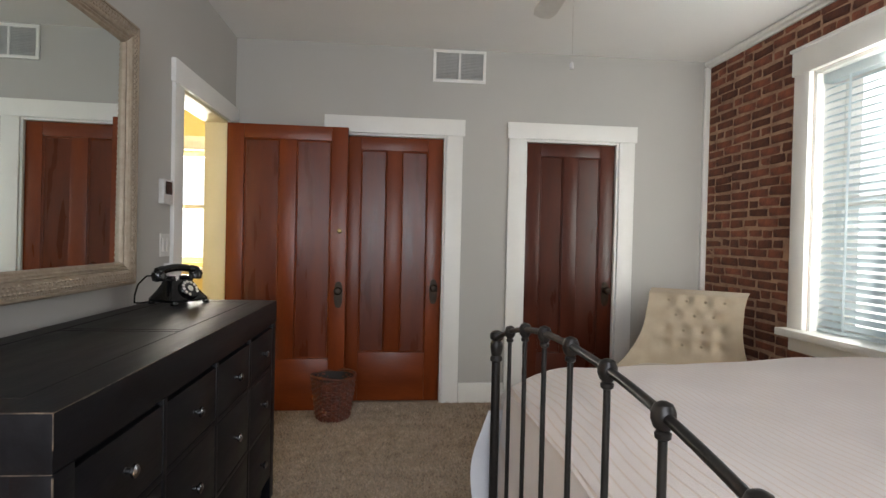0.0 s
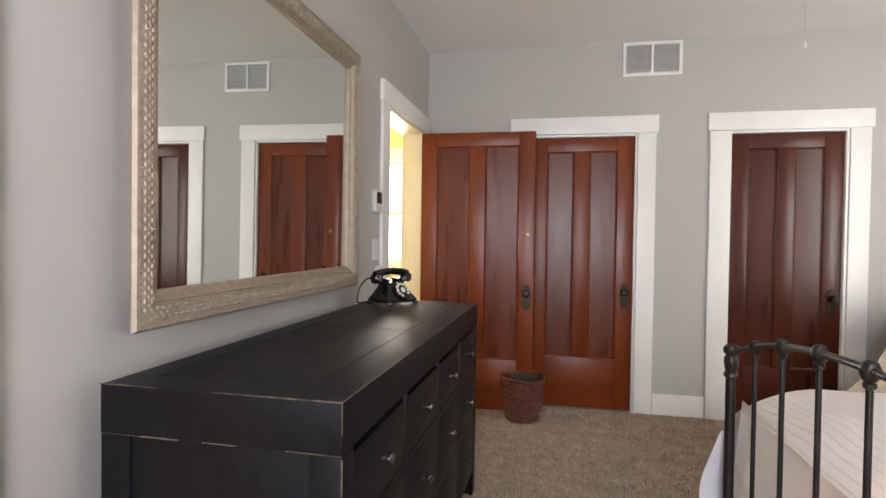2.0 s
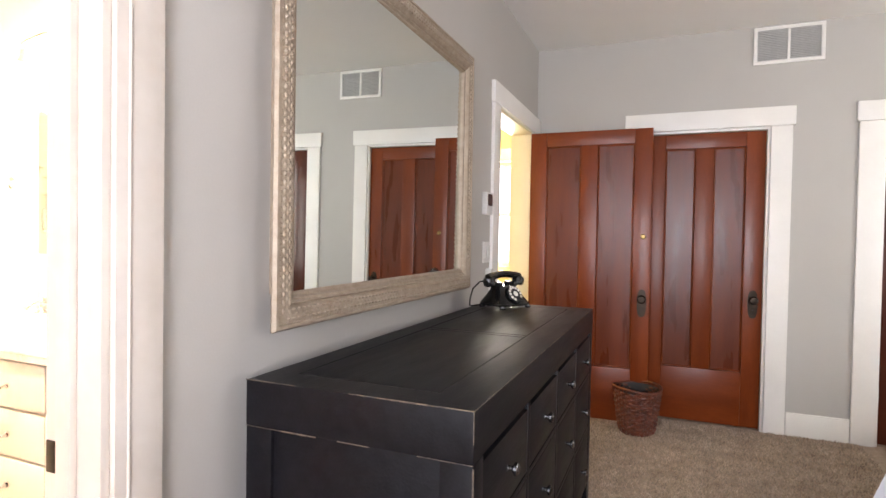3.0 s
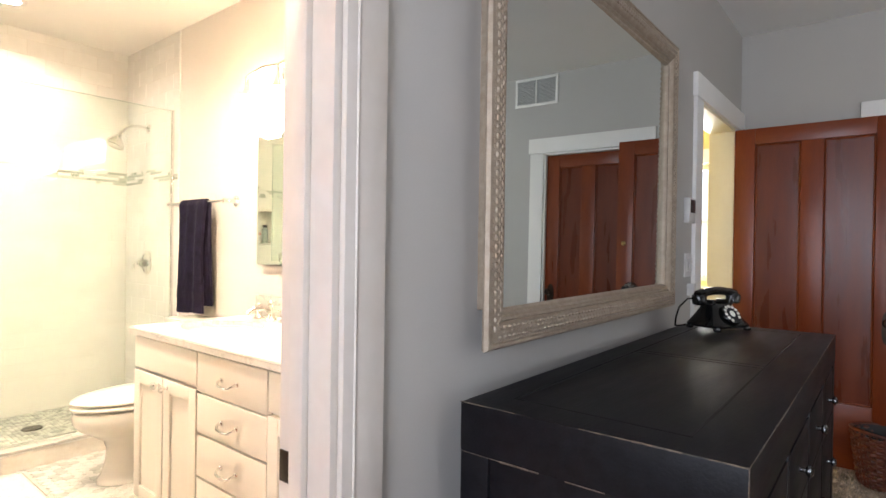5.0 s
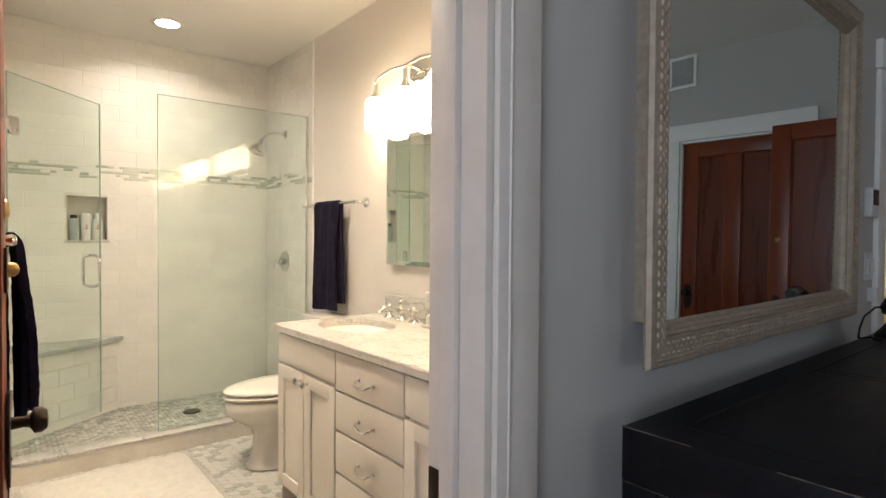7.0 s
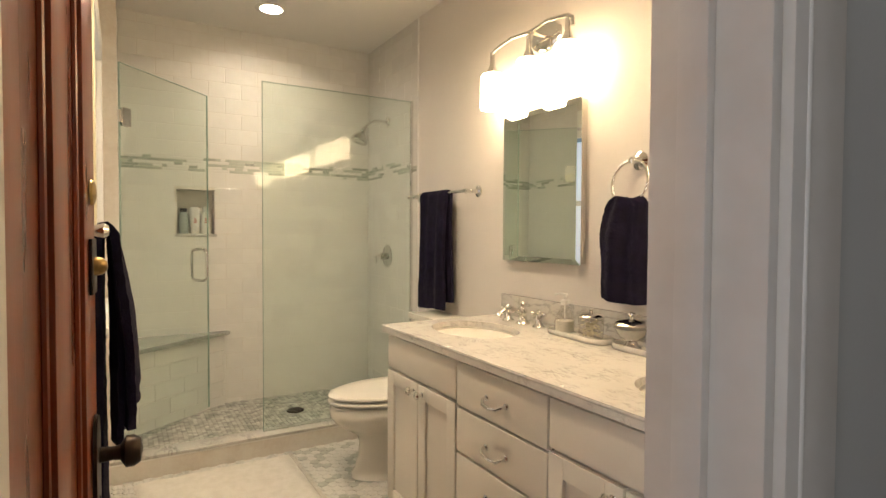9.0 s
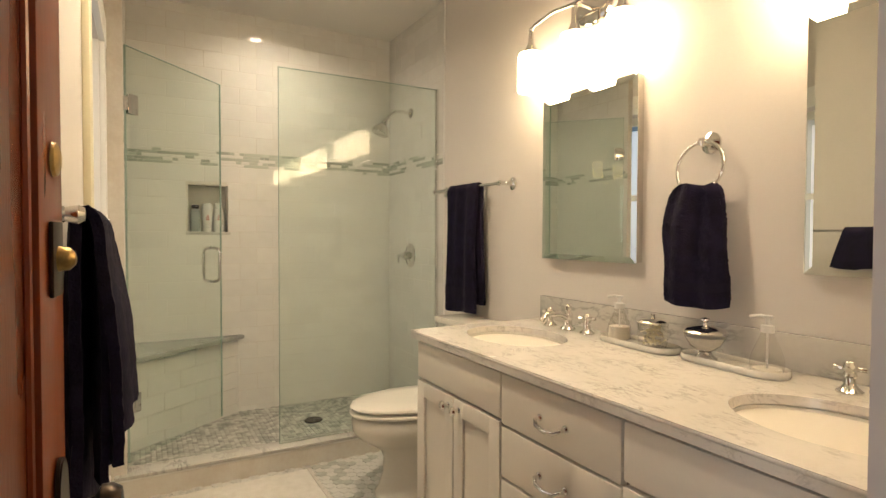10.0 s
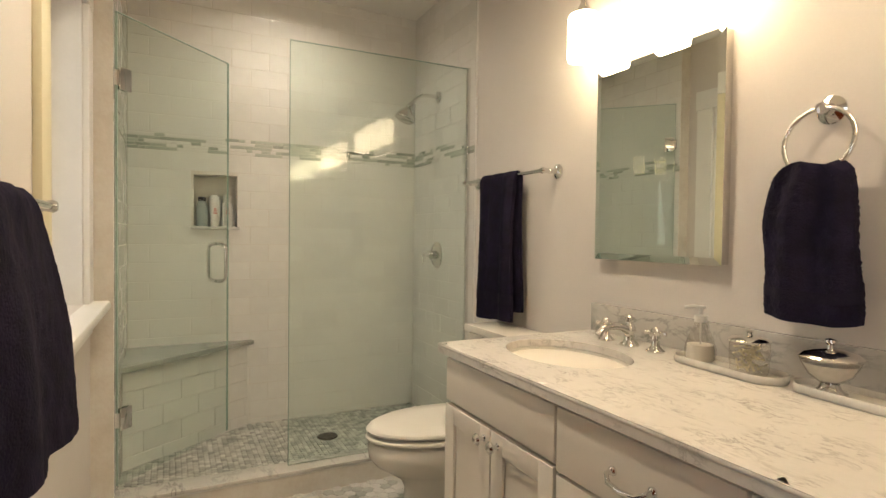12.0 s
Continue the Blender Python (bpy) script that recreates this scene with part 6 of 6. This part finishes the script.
def loft(loops, cap=True):
    bm = bmesh.new()
    vs = [[bm.verts.new(p) for p in lp] for lp in loops]
    for a, b in zip(vs, vs[1:]):
        for i in range(len(a)):
            j = (i + 1) % len(a)
            bm.faces.new((a[i], a[j], b[j], b[i]))
    if cap:
        bm.faces.new(vs[0][::-1])
        bm.faces.new(vs[-1])
    return bm


part("bowl", loft([egg(0.265, -0.14, -0.625, 0), egg(0.265, -0.14, -0.625, 0.02), egg(0.250, -0.14, -0.605, 0.045), egg(0.238, -0.14, -0.585, 0.11), egg(0.240, -0.14, -0.580, 0.17), egg(0.255, -0.15, -0.595, 0.21), egg(0.30, -0.16, -0.645, 0.245), egg(0.352, -0.17, -0.70, 0.28), egg(0.378, -0.18, -0.728, 0.315), egg(0.384, -0.18, -0.733, 0.355), egg(0.376, -0.18, -0.725, 0.374), egg(0.355, -0.19, -0.71, 0.380)]), M_CERAMIC, to)
part("seat", loft([egg(0.362, -0.20, -0.722, 0.385), egg(0.384, -0.20, -0.740, 0.390), egg(0.388, -0.20, -0.744, 0.397), egg(0.384, -0.20, -0.740, 0.404), egg(0.362, -0.20, -0.722, 0.408)]), M_CERAMIC, to, "white seat")
part("lid", loft([egg(0.350, -0.19, -0.715, 0.412), egg(0.374, -0.19, -0.736, 0.416), egg(0.380, -0.19, -0.741, 0.424), egg(0.372, -0.19, -0.734, 0.432), egg(0.345, -0.20, -0.71, 0.437), egg(0.2, -0.26, -0.60, 0.440)]), M_CERAMIC, to, "white closed lid")
part("tank", solid(-0.22, 0.22, -0.19, -0.012, 0.39, 0.74, 0.02), M_CERAMIC, to)
part("tank_lid", solid(-0.23, 0.23, -0.20, -0.006, 0.742, 0.775, 0.008), M_CERAMIC, to)
part("flush_lever", tube([(-0.16, -0.19, 0.68), (-0.16, -0.215, 0.68), (-0.10, -0.22, 0.672)], 0.006, 10), M_CHROME, to)

# ---- bath rug ----
rug = thing("bath_rug", "white shaggy cotton bath rug with a fringe", "rug", (0, 0, BZ + 0.004))
RG = (-3.30, -2.35, 0.66, 1.41)


def rug_top(u, v):
    x, y = RG[0] + u * (RG[1] - RG[0]), RG[2] + v * (RG[3] - RG[2])
    e = min(u, 1 - u, v, 1 - v) * 30
    return Vector((x + 0.004 * math.sin(y * 40), y + 0.004 * math.sin(x * 37), 0.001 + 0.014 * min(1, e) + 0.004 * noise.noise(Vector((x * 30, y * 30, 0)))))


part("rug_top", grid(60, 50, rug_top), M_RUG, rug)
bm = bmesh.new()
rs = random.Random(2)
for k in range(240):
    x = RG[0] + (k + rs.random()) / 240 * (RG[1] - RG[0])
    tube([(x, RG[3] - 0.004, 0.007), (x + rs.uniform(-0.006, 0.006), RG[3] + rs.uniform(0.010, 0.022), 0.0045)], 0.0022, 5, bm)
part("fringe", bm, M_RUG, rug, "short white fringe", kind="stuff")

# ---- pieces of floors and walls ----
def hex_data(r, t, material):
    bm = bmesh.new()
    ring = lambda rr, z: [bm.verts.new((rr * math.cos(radians(60 * k + 30)), rr * math.sin(radians(60 * k + 30)), z)) for k in range(6)]
    lo, md, hi = ring(r, -0.004), ring(r, t - 0.0012), ring(r - 0.0018, t)
    bm.faces.new(hi)
    for a, b in ((lo, md), (md, hi)):
        for i in range(6):
            bm.faces.new((a[i], a[(i + 1) % 6], b[(i + 1) % 6], b[i]))
    return mesh_of("hex_tile", bm, material, False)


floor_ob = bpy.data.objects["floor_bath"]
HEX = [hex_data(0.0275, 0.001, m) for m in (M_HEX, M_HEX, M_HEX2)]
pitch = 0.0275 * math.sqrt(3) + 0.0025
rh = random.Random(11)
near_n, rest = 0, []
for j in range(int(1.75 / (pitch * 0.866)) + 1):
    for i in range(int(2.65 / pitch) + 1):
        x = -3.345 + i * pitch + (pitch / 2 if j % 2 else 0)
        y = SB + 0.02 + j * pitch * 0.866
        if y > NY - 0.02 or x > WB - 0.02:
            continue
        if -3.345 < x < -2.30 and 1.36 < y < 2.0 and near_n < 300:
            ob = sharing("hex_tile", rh.choice(HEX), floor_ob, (x, y, BZ), Matrix.Rotation(radians(60 * rh.randrange(6)), 4, "Z"))
            near_n += 1
        else:
            rest.append((x, y))
verts, faces = [], []
for x, y in rest:
    b0 = len(verts)
    for k in range(6):
        a = radians(60 * k + 30)
        verts.append((x + 0.0265 * math.cos(a), y + 0.0265 * math.sin(a), BZ + 0.001))
    for k in range(6):
        a = radians(60 * k + 30)
        verts.append((x + 0.0275 * math.cos(a), y + 0.0275 * math.sin(a), BZ - 0.004))
    faces.append(tuple(range(b0, b0 + 6)))
    faces += [(b0 + k, b0 + 6 + k, b0 + 6 + (k + 1) % 6, b0 + (k + 1) % 6) for k in range(6)]
data = bpy.data.meshes.new("hex_tiles_rest")
data.from_pydata(verts, [], faces)
data.materials.append(M_HEX)
ob = new("hex_paving", data)
ob.parent = floor_ob
tagged(ob, kind="stuff")


def island_shift(m, amount):
    nt, N = m.node_tree, m.node_tree.nodes
    b = N["Principled BSDF"]
    geo, hsv, mr = N.new("ShaderNodeNewGeometry"), N.new("ShaderNodeHueSaturation"), N.new("ShaderNodeMapRange")
    old = b.inputs["Base Color"].links[0].from_socket
    mr.inputs["To Min"].default_value, mr.inputs["To Max"].default_value = 1 - amount, 1 + amount
    nt.links.new(geo.outputs["Random Per Island"], mr.inputs["Value"])
    nt.links.new(mr.outputs[0], hsv.inputs["Value"])
    nt.links.new(old, hsv.inputs["Color"])
    nt.links.new(hsv.outputs[0], b.inputs["Base Color"])


island_shift(M_SHFLOOR, 0.35)
# small mosaic of the shower floor
verts, faces = [], []
sp = 0.0285
for j in range(int((NY - SHS) / (sp * 0.866)) + 1):
    for i in range(int((GX + 0.0 - SHX) / sp) + 1):
        x, y = SHX + 0.012 + i * sp + (sp / 2 if j % 2 else 0), SHS + 0.012 + j * sp * 0.866
        if x > -3.49 or y > NY - 0.01:
            continue
        b0 = len(verts)
        for r, z in ((0.0143, SHZ + 0.003), (0.0152, SHZ - 0.004)):
            verts += [(x + r * math.cos(radians(60 * k + 30)), y + r * math.sin(radians(60 * k + 30)), z) for k in range(6)]
        faces.append(tuple(range(b0, b0 + 6)))
        faces += [(b0 + k, b0 + 6 + k, b0 + 6 + (k + 1) % 6, b0 + (k + 1) % 6) for k in range(6)]
data = bpy.data.meshes.new("shower_mosaic")
data.from_pydata(verts, [], faces)
data.materials.append(M_SHFLOOR)
ob = new("shower_mosaic", data)
ob.parent = bpy.data.objects["floor_shower"]
tagged(ob, kind="stuff")

# bricks of the exposed wall
wall_e = bpy.data.objects["wall_east"]


def brick_data(ln, seed):
    rb = random.Random(seed)
    bm = box(bmesh.new(), -0.03, 0.0, 0.001, ln - 0.001, 0.0015, 0.0550)
    bmesh.ops.bevel(bm, geom=bm.edges[:], offset=0.006, segments=1, affect="EDGES")
    for v in bm.verts:
        v.co += Vector((rb.uniform(-0.003, 0.002), rb.uniform(-0.006, 0.006), rb.uniform(-0.0045, 0.0045)))
    return mesh_of("brick", bm, M_BRICK, False)


BR = {ln: [brick_data(ln, k + int(ln * 1000)) for k in range(9)] for ln in (0.195, 0.092, 0.14)}
rb = random.Random(21)
n_br, spare = 0, []
course, z = 0, 0.012
while z < CZ - 0.07:
    y = FY - 0.035
    first = True
    while y > 2.0:
        if first and course % 2:
            ln = 0.092
        else:
            ln = 0.092 if rb.random() < (0.5 if course % 6 == 0 else 0.16) else (0.14 if rb.random() < 0.16 else 0.195)
        first = False
        y0 = y - ln
        blocked = y0 < WIN[1] + 0.05 and y > WIN[0] - 0.05 and WIN[2] - 0.11 < z + 0.03 < WIN[3] + 0.10
        if not blocked:
            at = (EX + 0.032 + rb.uniform(-0.003, 0.003), y0 + rb.uniform(-0.003, 0.003), z + rb.uniform(-0.006, 0.006))
            if y0 > 3.0 and z > 0.35 and n_br < 300:
                sharing("brick", rb.choice(BR[ln]), wall_e, at, Matrix.Rotation(rb.gauss(0, 0.018), 4, "X"))
                n_br += 1
            else:
                spare.append((at, ln))
        y = y0 - 0.012
    z += 0.0685
    course += 1
bm = bmesh.new()
for at, ln in spare:
    box(bm, at[0] - 0.03, at[0], at[1] + 0.001, at[1] + ln - 0.001, at[2] + 0.0015, at[2] + 0.0550)
ob = new("brick_field", mesh_of("brick_field", bm, M_BRICK, False))
ob.parent = wall_e
tagged(ob, kind="stuff")
